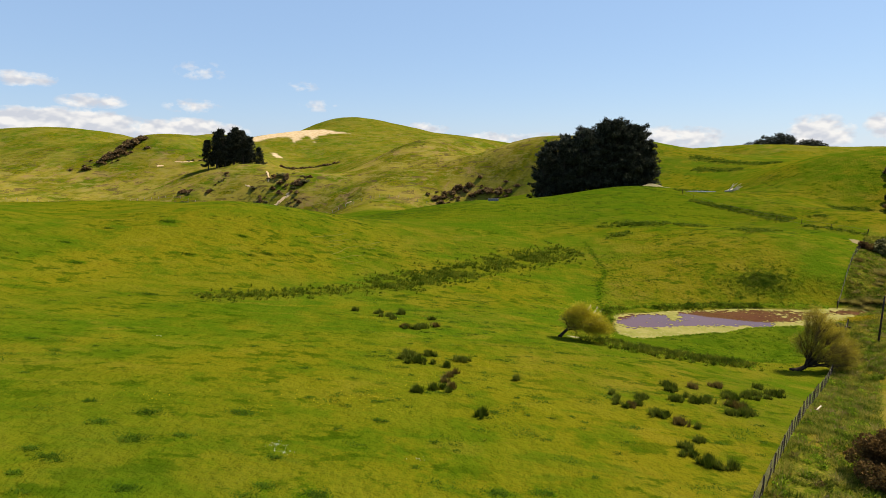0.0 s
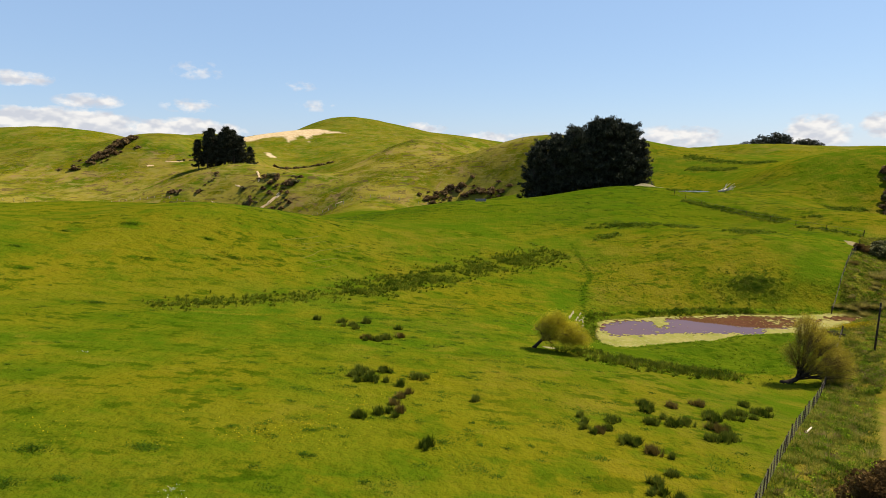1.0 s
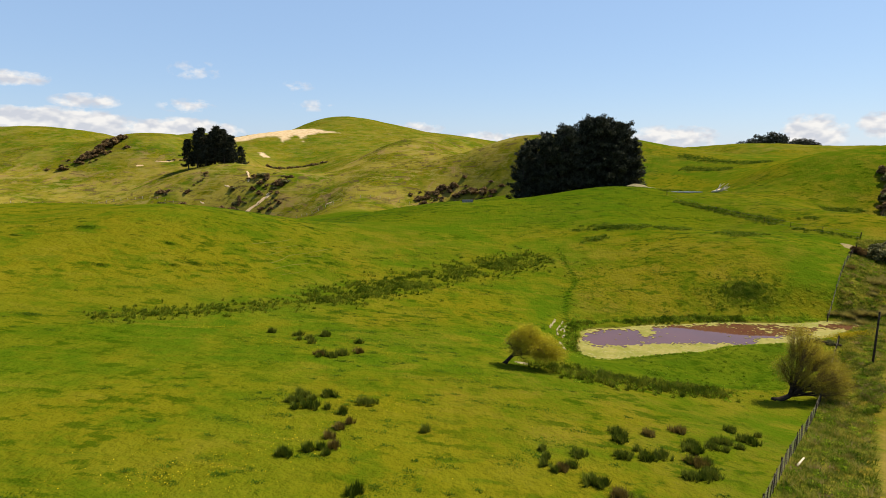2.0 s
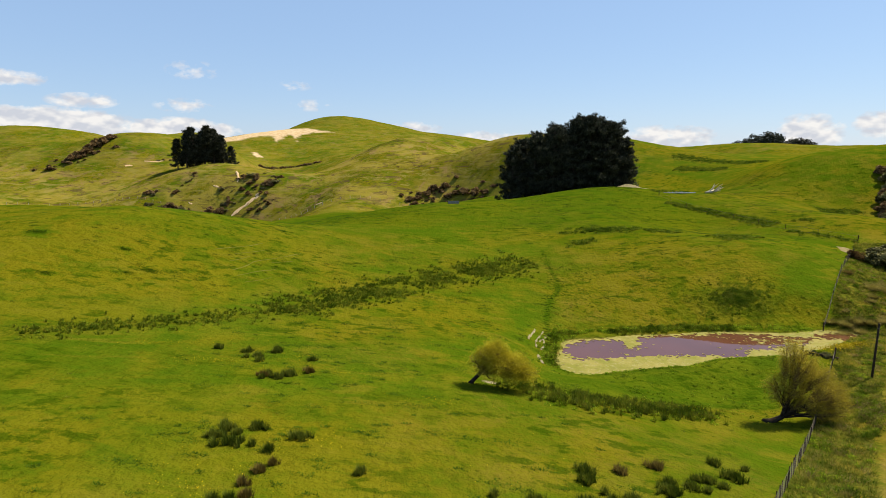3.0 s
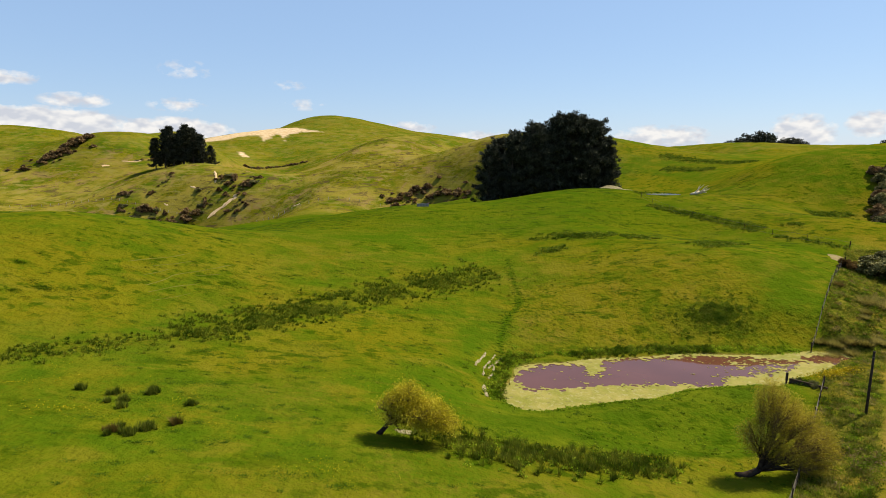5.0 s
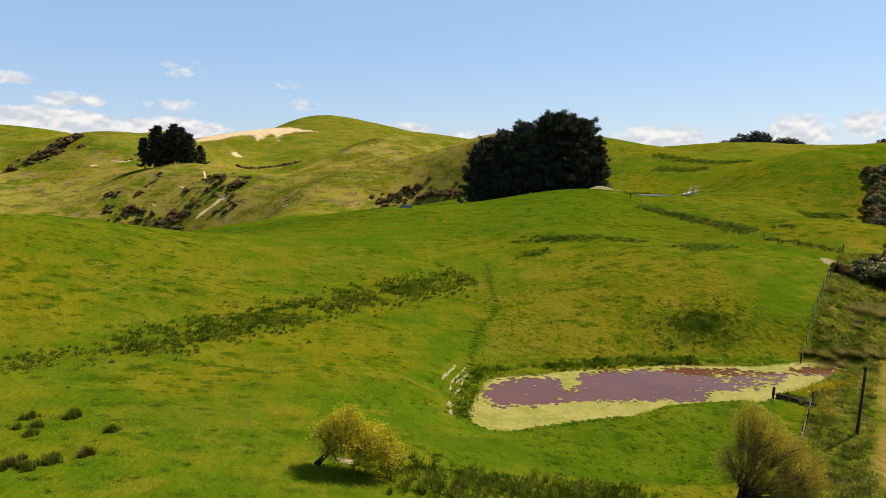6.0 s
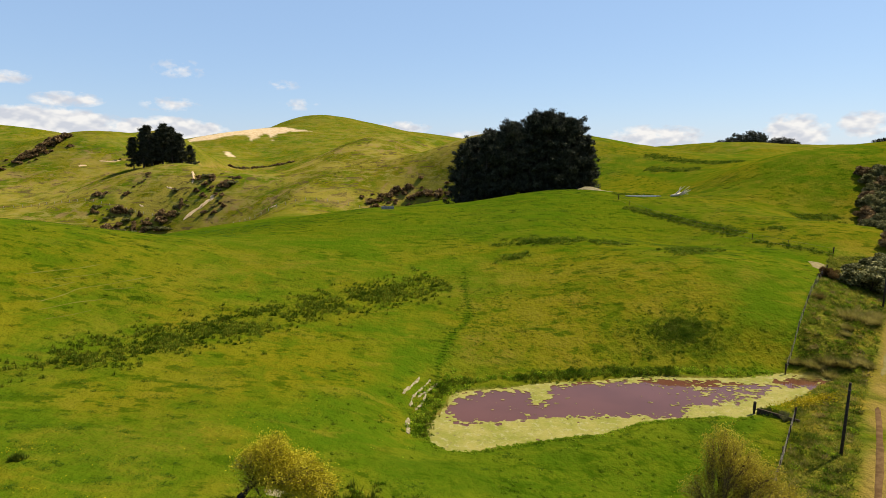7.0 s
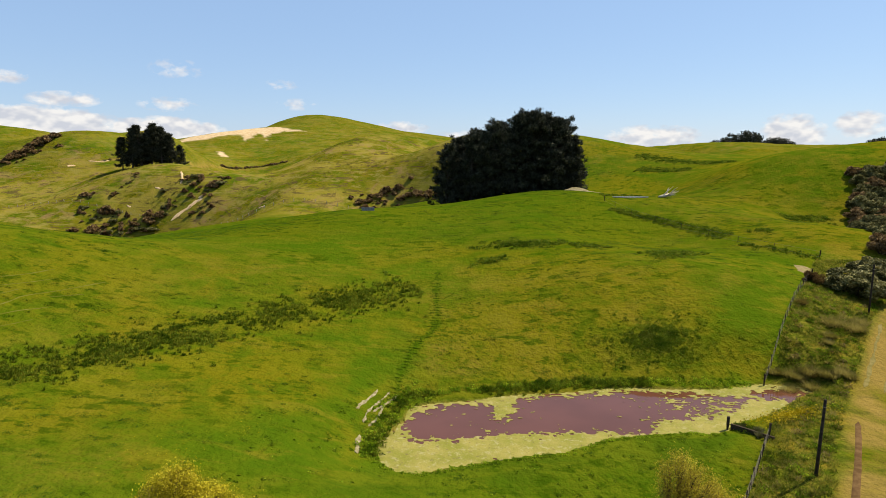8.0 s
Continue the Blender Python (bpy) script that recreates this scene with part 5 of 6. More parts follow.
scatter("rush_bed", bx[~far], by[~far], 70, 14, 0.40, 0.055, 0.24, RUSH, "dark rush beds along damp hollows of the pasture", "rushes")
scatter("rush_bed", bx[far], by[far], 71, 8, 0.36, 0.10, 0.5, RUSH, "dark rush beds on the damp upper slopes", "rushes")
bog = far & ((by > 200) | (np.arange(len(by)) % 2 == 0))
lumps("bog_growth", bx[bog], by[bog], (0.3, 0.8), 0.30, 22, DARK_MOUND, "dark green mounds of bog growth on the upper slopes", "bog plants", 73, 0.6)
bed = ~far & (by > 58)
lumps("rush_mound", bx[bed][::2], by[bed][::2], (0.14, 0.42), 0.17, 22, DARK_MOUND, "soft dark green mounds in the rush beds", "rushes", 86, 1.0)
GROWTH = along(STOCK_PATH, (0.35, 0.4), 620, 87, -0.2)
lumps("path_growth", GROWTH[0], GROWTH[1], (0.08, 0.2), 0.09, 9, LUSH_BLADE, "dark lush growth along a damp stock path", "grass", 88, 0.22)
# Leafy growth round the pond: its ends, its back bank and the damp slope above it.
PATCH = in_patch(50.3, 90.0, 6.4, 3.6, 0, 420, 54)
lumps("damp_weeds", PATCH[0], PATCH[1], (0.16, 0.42), 0.13, 30, DARK_MOUND, "olive green mounds of weeds on the damp slope", "weeds", 74, 0.6)
DARKER = in_patch(48.8, 90.6, 4.0, 2.2, 0, 60, 75)
lumps("damp_weeds", DARKER[0], DARKER[1], (0.2, 0.45), 0.14, 30, DARK_RUSH, "dark green mounds of weeds on the damp slope", "weeds", 76, 0.7)
END = along([(21.3, 71.7), (21.4, 74.5), (22.0, 78.1), (23.3, 81.4), (25.8, 83.1)], (0.8, 1.0), 150, 77, 0.0)
BACK = along([(25.4, 82.7), (29.8, 83.5), (35.7, 84.3), (41.5, 85.0), (47.4, 85.0), (53.3, 84.8), (57.2, 85.1)], (0.5, 0.6), 240, 78, 0.0)
TALL_BACK = along([(35.2, 84.4), (39.5, 85.1), (46.4, 85.2)], (0.6, 0.6), 80, 80, 0.12)
lumps("bank_weeds", np.concatenate([END[0], BACK[0]]), np.concatenate([END[1], BACK[1]]), (0.14, 0.40), 0.15, 34, MOUND, "lumpy green weeds crowding the pond bank", "weeds", 79, 0.85)
lumps("bank_weeds", TALL_BACK[0], TALL_BACK[1], (0.2, 0.45), 0.16, 36, DARK_MOUND, "tall dark weeds on the back bank of the pond", "weeds", 81, 1.1)
EDGE = along([(21.9, 71.1), (22.8, 70.2), (25.4, 69.5), (29.9, 70.8), (35.9, 72.0), (39.9, 74.0), (44.3, 74.5), (49.1, 74.8)], (0.35, 0.35), 260, 84, 0.0)
EDGE_OUT = edge_distance(*EDGE, POND_LOOP) > 0.05
lumps("bank_turf", EDGE[0][EDGE_OUT], EDGE[1][EDGE_OUT], (0.08, 0.2), 0.12, 18, MOUND, "small lumps of turf along the front shore", "grass", 85, 0.8)
g = np.random.default_rng(131)
fx, fy = g.uniform(13, 50, 2600), g.uniform(58, 78, 2600)
keep = (fbm(fx, fy, 4.0, 3, 132) + 0.25 * g.uniform(-1, 1, 2600) > 0.05) & (edge_distance(fx, fy, POND_LOOP) > 0.4) & (lane_side(fx, fy) < -0.4)
fx, fy = fx[keep], fy[keep]
lumps("flat_weeds", fx[::2], fy[::2], (0.08, 0.3), 0.11, 16, DARK_MOUND, "small dark weeds in the damp flat below the pond", "weeds", 133, 0.5)
lumps("flat_weeds", fx[1::3], fy[1::3], (0.08, 0.28), 0.11, 14, MOUND, "small bright green weeds in the damp flat below the pond", "weeds", 134, 0.5)
fx, fy = g.uniform(26, 62, 2400), g.uniform(84, 104, 2400)
keep = (fbm(fx, fy, 5.0, 3, 135) + 0.3 * g.uniform(-1, 1, 2400) > 0.08) & (edge_distance(fx, fy, POND_LOOP) > 0.8) & (lane_side(fx, fy) < -0.6)
lumps("slope_weeds", fx[keep], fy[keep], (0.08, 0.24), 0.11, 12, DARK_MOUND, "small scattered weeds on the slope above the pond", "weeds", 136, 0.5)
SILL = in_patch(51.3, 75.2, 1.5, 0.6, -56, 44, 82)
lumps("bank_weeds", SILL[0], SILL[1], (0.2, 0.4), 0.15, 40, DARK_MOUND, "dark weeds overgrowing the pond outlet", "weeds", 83, 1.0)


def loose_tufts():
    g = np.random.default_rng(81)
    x, y = g.uniform(-75, 85, 9000), g.uniform(12, 150, 9000)
    ok = (lane_side(x, y) < -0.5) & (fbm(x, y, 14, 3, 82) + 0.25 * g.uniform(-1, 1, 9000) > 0.16) & (edge_distance(x, y, POND_LOOP) > 0.5)
    return x[ok][:260], y[ok][:260]


def lush_dabs():
    """Small dark patches of ungrazed grass, thick where stock camp."""
    g = np.random.default_rng(181)
    x, y = g.uniform(-110, 110, 44000), 12 + 195 * g.uniform(0, 1, 44000) ** 0.9
    ok = (lane_side(x, y) < -0.6) & (fbm(x, y, 16, 3, 182) + 0.28 * g.uniform(-1, 1, 44000) > 0.10) & (edge_distance(x, y, POND_LOOP) > 0.8)
    x, y = x[ok][:4200], y[ok][:4200]
    size = np.minimum(0.12 + 0.22 * g.exponential(1.0, len(x)), 0.8)
    size *= 0.9 + y / 170
    count = (10 + 70 * size).astype(int)
    spots = np.array(LUSH_SPOTS)
    x, y, size = np.concatenate([x, spots[:, 0]]), np.concatenate([y, spots[:, 1]]), np.concatenate([size, 0.55 * spots[:, 2]])
    count = np.concatenate([count, (170 * spots[:, 2] ** 1.6 + 20).astype(int)])
    k = np.repeat(np.arange(len(x)), count)
    px, py = x[k] + g.normal(size=len(k)) * size[k] * 0.75, y[k] + g.normal(size=len(k)) * size[k] * 0.4
    scatter("lush_tuft", px, py, 183, 3, 0.09, 0.07, 0.2, LUSH_BLADE, "dark lush tufts left ungrazed in pasture", "grass tufts")


lush_dabs()
tx, ty = loose_tufts()
scatter("rough_tuft", tx, ty, 83, 14, 0.14, 0.05, 0.36, RUSH, "scattered dark rough grass tufts in pasture", "grass tufts")


def hill_tufts():
    g = np.random.default_rng(85)
    x, y = g.uniform(-330, 70, 20000), g.uniform(270, 460, 20000)
    ok = fbm(x, y, 38, 3, 86) + 0.5 * fbm(x, y, 6, 2, 87) > 0.12
    return x[ok][:2600], y[ok][:2600]


hx, hy = hill_tufts()
scatter("hill_tuft", hx, hy, 88, 12, 0.26, 0.20, 1.1, DRY_RUSH, "brown rough tufts on the steep hillsides", "grass tufts")


# ---- grass, flowers and rank growth ----
def near_grass():
    g = np.random.default_rng(91)
    n = 26000
    d = 16 + 62 * g.uniform(0, 1, n) ** 1.3
    a = np.radians(g.uniform(-44, 42, n))
    x, y = 8 + d * np.sin(a), -2 + d * np.cos(a)
    side = lane_side(x, y)
    ok = (edge_distance(x, y, POND_LOOP) > 0.15)
    turf = ok & (side < 0) & (fbm(x, y, 5, 3, 92) > -0.12)
    scatter("grass", x[turf], y[turf], 93, 4, 0.06, 0.045, 0.16, GRASS_BLADE, "short grazed green turf", "grass")
    g2 = np.random.default_rng(95)
    m = 26000
    y2 = -12 + 130 * g2.uniform(0, 1, m)
    x2 = np.interp(y2, [-18, 11, 27.1, 73.2, 91, 118], [-20, 3.2, 15.7, 51.6, 63.4, 85]) + 0.1 + 19 * g2.uniform(0, 1, m) ** 1.2
    ok2 = (edge_distance(x2, y2, POND_LOOP) > 0.2) & (lane_track(x2, y2) > 2.1) & (fbm(x2, y2, 2.5, 3, 96) > -0.22)
    scatter("rank_grass", x2[ok2], y2[ok2], 97, 8, 0.28, 0.06, 0.45, RANK_BLADE, "long rank grass and weeds beside the lane", "grass")


def lane_clumps():
    g = np.random.default_rng(111)
    y = g.uniform(12, 108, 1700)
    x = np.interp(y, [11, 27.1, 73.2, 91, 118], [3.2, 15.7, 51.6, 63.4, 85]) + 0.4 + 16 * g.uniform(0, 1, 1700)
    ok = (edge_distance(x, y, POND_LOOP) > 0.5) & (lane_track(x, y) > 2.3)
    x, y = x[ok], y[ok]
    k = g.uniform(0, 1, len(x))
    lumps("weed_mound", x[k < 0.4], y[k < 0.4], (0.2, 0.55), 0.15, 36, MOUND, "rounded green weed mounds beside the lane", "weeds", 114, 0.9)
    dark = (k > 0.35) & (k < 0.62)
    lumps("dark_weeds", x[dark], y[dark], (0.25, 0.6), 0.15, 34, DARK_MOUND, "dark olive weed mounds on the lane bank", "weeds", 115, 1.0)
    px, py = in_patch(46.6, 60.5, 3.4, 2.6, 50, 110, 118)
    lumps("dark_weeds", px[::2], py[::2], (0.3, 0.7), 0.14, 40, DARK_MOUND, "tall dark weeds in rank grass beside the fence", "weeds", 119, 1.2)
    lumps("brown_weeds", px[1::3], py[1::3], (0.3, 0.6), 0.13, 40, BROWN_SCRUB, "dead brown weeds in rank grass beside the fence", "weeds", 120, 1.2)
    brown = (k > 0.86) & (fbm(x, y, 12.0, 2, 117) > -0.05)
    lumps("brown_weeds", x[brown], y[brown], (0.25, 0.6), 0.14, 30, BROWN_SCRUB, "dead brown weed stalks on the lane bank", "weeds", 116, 1.1)
    scatter("weed_clump", x[k < 0.55], y[k < 0.55], 112, 26, 0.42, 0.055, 0.6, DARK_MOUND, "dark green weed clumps beside the lane", "weeds")
    scatter("straw_clump", x[k >= 0.55], y[k >= 0.55], 113, 26, 0.42, 0.055, 0.6, TUSSOCK, "straw-coloured dry grass clumps beside the lane", "weeds")


near_grass()
lane_clumps()


def flowers():
    g = np.random.default_rng(101)
    spots = [in_patch(-4, 34.5, 3, 2, 0, 140, 1), in_patch(-6, 33, 5, 2, 10, 220, 2), in_patch(-2, 61, 7, 3, 15, 130, 3), in_patch(2, 57, 8, 2.5, 0, 110, 4), in_patch(9, 66, 6, 4, 30, 90, 5),
             in_patch(-16, 31, 4, 2.5, 0, 60, 6), in_patch(13, 71, 5, 3, 60, 70, 7), in_patch(20, 41, 9, 5, 0, 70, 8), in_patch(31, 60.8, 1.8, 0.7, 0, 130, 9), in_patch(-14, 66, 9, 4, 10, 100, 10), in_patch(8, 38, 9, 8, 0, 70, 11),
             in_patch(-8, 58, 6, 1.6, 10, 260, 13), in_patch(2, 44, 6, 2.0, 20, 200, 14), in_patch(-1.5, 38, 3.5, 2.4, 0, 160, 15), in_patch(10, 52, 5, 2, 0, 160, 16), in_patch(-14, 62, 6, 1.4, 25, 180, 17), in_patch(14, 62, 4, 2, 0, 120, 18)]
    x, y = np.concatenate([s[0] for s in spots]), np.concatenate([s[1] for s in spots])
    c = rooted(x, y) + np.array([0, 0, 0.14])
    v, f = leaf_quads(c, 0.06, 0.055, g)
    tagged(new("buttercups", quad_mesh("buttercups", v, f, BUTTERCUP)), "small yellow buttercups dotting the turf", "flowers", kind="stuff")
    x, y = in_patch(55.7, 77.0, 4.2, 1.1, 14, 1500, 12)
    ok = edge_distance(x, y, POND_LOOP) > 0.1
    c = rooted(x[ok], y[ok]) + np.stack([0 * x[ok], 0 * x[ok], g.uniform(0.15, 0.5, ok.sum())], 1)
    v, f = leaf_quads(c, 0.13, 0.10, g)
    tagged(new("yellow_weed", quad_mesh("yellow_weed", v, f, BUTTERCUP)), "bank of bright yellow flowering weed by the pond outlet", "flowers", kind="stuff")


flowers()


def daisies():
    """Sparse little patches of white flowers in the turf."""
    g = np.random.default_rng(161)
    spots = [in_patch(*place, 0.5, 0.4, 0, n, 162 + k) for k, (place, n) in enumerate([(DAISIES[0], 26), (DAISIES[1], 18), (DAISIES[2], 12), (DAISIES[3], 10)])]
    x, y = np.concatenate([q[0] for q in spots]), np.concatenate([q[1] for q in spots])
    v, f = leaf_quads(rooted(x, y) + np.array([0, 0, 0.12]), 0.045, 0.042, g)
    tagged(new("daisies", quad_mesh("daisies", v, f, PETAL)), "tiny white flowers in small patches of turf", "flowers", kind="stuff")


PETAL = leafy("white_petal", (0.85, 0.85, 0.72), (1.0, 1.0, 0.9), 0.95, 0.7, 0.2)
DAISIES = [(-7.8, 26.8), (-7.3, 26.2), (-21.6, 43.9), (-1.2, 27.0)]
daisies()
TUSSOCK_SPOTS = [(70.6, 93.4, 1.6), (72.8, 93.0, 1.7), (74.6, 94.6, 1.3), (58.8, 83.6, 0.9), (60.1, 83.8, 1.0), (62.2, 83.9, 1.1), (64.6, 84.8, 1.1), (65.8, 85.0, 1.0), (63.3, 85.6, 0.9), (68.6, 90.8, 0.9), (69.6, 97.4, 1.0), (67.6, 89.6, 0.7), (61.6, 85.6, 1.2), (63.2, 85.9, 1.2), (64.6, 84.8, 1.0), (66.2, 84.2, 0.9), (60.2, 86.4, 0.9)]
for x, y, size in TUSSOCK_SPOTS:
    g = np.random.default_rng(int(x * 10))
    a, r = g.uniform(0, 2 * math.pi, 26), np.sqrt(g.uniform(0, 1, 26)) * 0.42 * size
    roots = np.stack([r * np.cos(a), r * np.sin(a), 0 * a], 1)
    v, f = blades(roots, g, 22, 0.72 * size, 0.05, 0.95 * size)
    clump = tagged(new("tussock", quad_mesh("tussock", v, f, TUSSOCK if int(x * 10) % 3 else DRY_RUSH)), "large straw-coloured splayed tussock beside the lane" if size > 1.2 else "straw-coloured drooping tussock beside the pond fence", "tussock", "tussocks by the lane")
    clump.location = (x, y, on_ground(x, y))


# ---- fences and poles ----
def post_mesh(name, tall, r, mat, sides=8):
    v, f = [], []
    tube(v, f, [(0, 0, -0.4), (0, 0, tall * 0.5), (0.01, 0, tall - 0.03), (0.01, 0, tall)], [r * 1.05, r, r, r * 0.8], sides)
    return mesh_from(name, v, f, mat)


def batten_mesh(tall, mat):
    bm = bmesh.new()
    bmesh.ops.create_cube(bm, size=1.0)
    bmesh.ops.scale(bm, vec=(0.05, 0.035, tall), verts=bm.verts)
    bmesh.ops.translate(bm, vec=(0, 0, tall / 2 + 0.08), verts=bm.verts)
    me = bpy.data.meshes.new("batten")
    bm.to_mesh(me)
    bm.free()
    me.materials.append(mat)
    return me


POST, STRAINER, BATTEN = post_mesh("post", 1.1, 0.048, POST_WOOD), post_mesh("strainer_post", 1.25, 0.085, POST_WOOD, 10), batten_mesh(1.0, POST_WOOD)
FAR_POST = post_mesh("post", 1.35, 0.11, PALE_POST, 6)


def fence(line, gap, battens, wires, label, post=None, stiff=0.0, wire_radius=0.004):
    """A post-and-wire fence along a line: posts, battens between them, and wires."""
    post = post or POST
    p = smooth_line(line, 0.4) if len(line) > 2 else np.array([np.array(line[0]) * (1 - s) + np.array(line[1]) * s for s in np.linspace(0, 1, 60)])
    run = np.concatenate([[0], np.cumsum(np.linalg.norm(np.diff(p, axis=0), axis=1))])
    stops = np.linspace(0, run[-1], max(2, int(run[-1] / gap)) + 1)
    x, y = np.interp(stops, run, p[:, 0]), np.interp(stops, run, p[:, 1])
    x0, y0 = float(x[0]), float(y[0])
    thing = empty("fence", pose(x0, y0, on_ground(x0, y0)), label, "fence")
    origin = np.array([x0, y0, on_ground(x0, y0)])
    g = np.random.default_rng(int(run[-1] * 10))
    z = height(x, y)
    for k in range(len(stops)):
        me, name = (STRAINER, "strainer_post") if post is POST and k in (0, len(stops) - 1) else (post, "post")
        ob = part(name, me, thing)
        ob.matrix_basis = Matrix.Translation(Vector((x[k], y[k], z[k])) - Vector(origin)) @ pose(0, 0, 0, g.normal() * 2.2, g.normal() * 2.2, g.uniform(0, 360))
        if k < len(stops) - 1:
            for b in range(battens):
                s = (b + 1) / (battens + 1)
                bx_, by_ = x[k] * (1 - s) + x[k + 1] * s, y[k] * (1 - s) + y[k + 1] * s
                ob = part("batten", BATTEN, thing)
                ob.matrix_basis = Matrix.Translation(Vector((bx_, by_, on_ground(bx_, by_))) - Vector(origin)) @ pose(0, 0, 0, g.normal() * 3, g.normal() * 3, g.uniform(-20, 20) + 38)
    for w in range(wires):
        v, f = [], []
        tube(v, f, [np.array([x[k], y[k], z[k] + 0.18 + 0.86 * w / max(1, wires - 1)]) - origin for k in range(len(stops))], [wire_radius] * len(stops), 4)
        part("wire", mesh_from("wire", v, f, WIRE), thing)
    return thing


fence(FENCE_LINE, 3.2, 2, 6, "old post and batten wire fence beside the lane", wire_radius=0.007)
fence(FENCE_BACK, 3.2, 1, 5, "post and wire fence climbing from the pond", wire_radius=0.006)
fence([(66.5, 164.0), (67.5, 154.0), (71.5, 145.5), (75.0, 138.0), (78.0, 129.5), (81.5, 122.5), (86.0, 118.5)], 6.0, 0, 2, "low post and wire fence along the boggy ditch", wire_radius=0.01)
fence([(-250, 338), (-225, 349), (-200, 356), (-160, 346), (-118, 334)], 5.0, 0, 1, "pale post fence along the foot of the hill", FAR_POST, wire_radius=0.02)
fence([(-88, 318), (-69, 312), (-52, 297), (-34, 290), (-16, 292), (6, 297)], 4.5, 0, 1, "pale post fence below the scrub slope", FAR_POST, wire_radius=0.02)


def pole(x, y, tall, lean):
    z = on_ground(x, y)
    thing = empty("utility_pole", pose(x, y, z, 0, lean, 0), "dark slender wooden pole beside the lane", "pole", "poles along the lane")
    v, f = [], []
    tube(v, f, [(0, 0, -0.8), (0, 0, tall * 0.5), (0, 0, tall - 0.04), (0, 0, tall)], [0.115, 0.10, 0.088, 0.065], 10)
    shaft = part("shaft", mesh_from("shaft", v, f, POLE_WOOD, smooth=True), thing)
    v, f = [], []
    tube(v, f, [(0, 0, tall * 0.9), (0, 0, tall * 0.9 + 0.05)], [0.108, 0.108], 10)
    part("band", mesh_from("band", v, f, WIRE), shaft, "dull metal band")


pole(52.1, 68.2, 5.6, 0.5)
pole(78.5, 98.2, 5.9, -0.6)



def fallen_rail(x0, y0, x1, y1):
    z0, z1 = on_ground(x0, y0), on_ground(x1, y1)
    v, f = [], []
    tube(v, f, [(0, 0, 0.06), ((x1 - x0) * 0.5, (y1 - y0) * 0.5, (z1 - z0) * 0.5 + 0.13), (x1 - x0, y1 - y0, z1 - z0 + 0.2)], [0.07, 0.065, 0.05], 7)
    rail = new("fallen_rail", mesh_from("fallen_rail", v, f, DEAD_WOOD, smooth=True))
    rail.location = (x0, y0, z0)
    tagged(rail, "bleached fallen wooden rail lying beside the fence", "rail")


fallen_rail(27.4, 41.4, 28.8, 42.9)


# ---- the pond's outlet: a timber sill with its end post ----
def outlet():
    x0, y0, x1, y1 = 50.1, 75.7, 51.7, 73.8
    n = 4
    thing = empty("pond_weir", pose(x0, y0, 0.0), "dark timber retaining sill at the pond outlet", "weir")
    way = Vector((x1 - x0, y1 - y0, 0)).normalized()
    turn = math.degrees(math.atan2(way.y, way.x))
    for k in range(n):
        bm = bmesh.new()
        bmesh.ops.create_cube(bm, size=1.0)
        bmesh.ops.scale(bm, vec=(3.2, 0.14, 0.24), verts=bm.verts)
        bmesh.ops.bevel(bm, geom=bm.edges[:], offset=0.015, segments=1)
        me = bpy.data.meshes.new("plank")
        bm.to_mesh(me)
        bm.free()
        me.materials.append(POLE_WOOD if k < n - 1 else POST_WOOD)
        ob = part("plank", me, thing)
        ob.matrix_basis = Matrix.Translation(way * 1.65 + Vector((0, 0, -0.18 + 0.245 * k))) @ pose(0, 0, 0, 2 * k - 2, 0, turn + 1.2 * (k - 1))
    ob = part("end_post", post_mesh("end_post", 1.15, 0.12, POLE_WOOD), thing)
    ob.matrix_basis = pose(-0.15, 0.15, 0)



outlet()
for x, y, size in ((50.9, 75.4, 1.3), (51.7, 74.7, 1.0), (51.3, 73.7, 0.9)):
    rush_clump(x, y, size, GREY_SCRUB, "grey-green reeds growing behind the pond weir", "reeds at the weir")


# ---- the lane, clay steps, bare spots and the small upper pool ----
def draped(name, line, wide, mat, label, category, lift=0.03, across=7, seed=0, step=0.45, ragged=0.9, grain=1.0):
    """A strip laid over the ground along a line, with ragged edges."""
    p = smooth_line(line, step)
    way = np.gradient(p, axis=0)
    way /= np.linalg.norm(way, axis=1)[:, None] + 1e-9
    n = len(p)
    half = wide / 2 * np.maximum(0.06, 1 + ragged * fbm(np.arange(n) * step, np.full(n, 3.0 + seed), 1.6 * grain, 3, seed + 5))
    p = p + (way[:, ::-1] * (-1, 1)) * (wide * ragged * 0.3 * fbm(np.arange(n) * step, np.full(n, 9.0 + seed), 1.2 * grain, 3, seed + 8))[:, None]
    half *= np.clip(np.minimum(np.arange(n), n - 1 - np.arange(n)) / 2.0, 0.15, 1)
    s = np.linspace(-1, 1, across)
    x = p[:, :1] - way[:, 1:] * half[:, None] * s
    y = p[:, 1:] + way[:, :1] * half[:, None] * s
    z = height(x.ravel(), y.ravel()) + lift * (1 - np.tile(np.abs(s) ** 6, n) * 1.6)
    v = np.stack([x.ravel(), y.ravel(), z], 1)
    i, j = np.meshgrid(np.arange(n - 1), np.arange(across - 1), indexing="ij")
    f = np.stack([i * across + j, (i + 1) * across + j, (i + 1) * across + j + 1, i * across + j + 1], -1).reshape(-1, 4)[:, ::-1]
    me = quad_mesh(name, v, f, mat)
    me.polygons.foreach_set("use_smooth", np.ones(len(f), bool))
    return tagged(new(name, me), label, category, kind="structure")


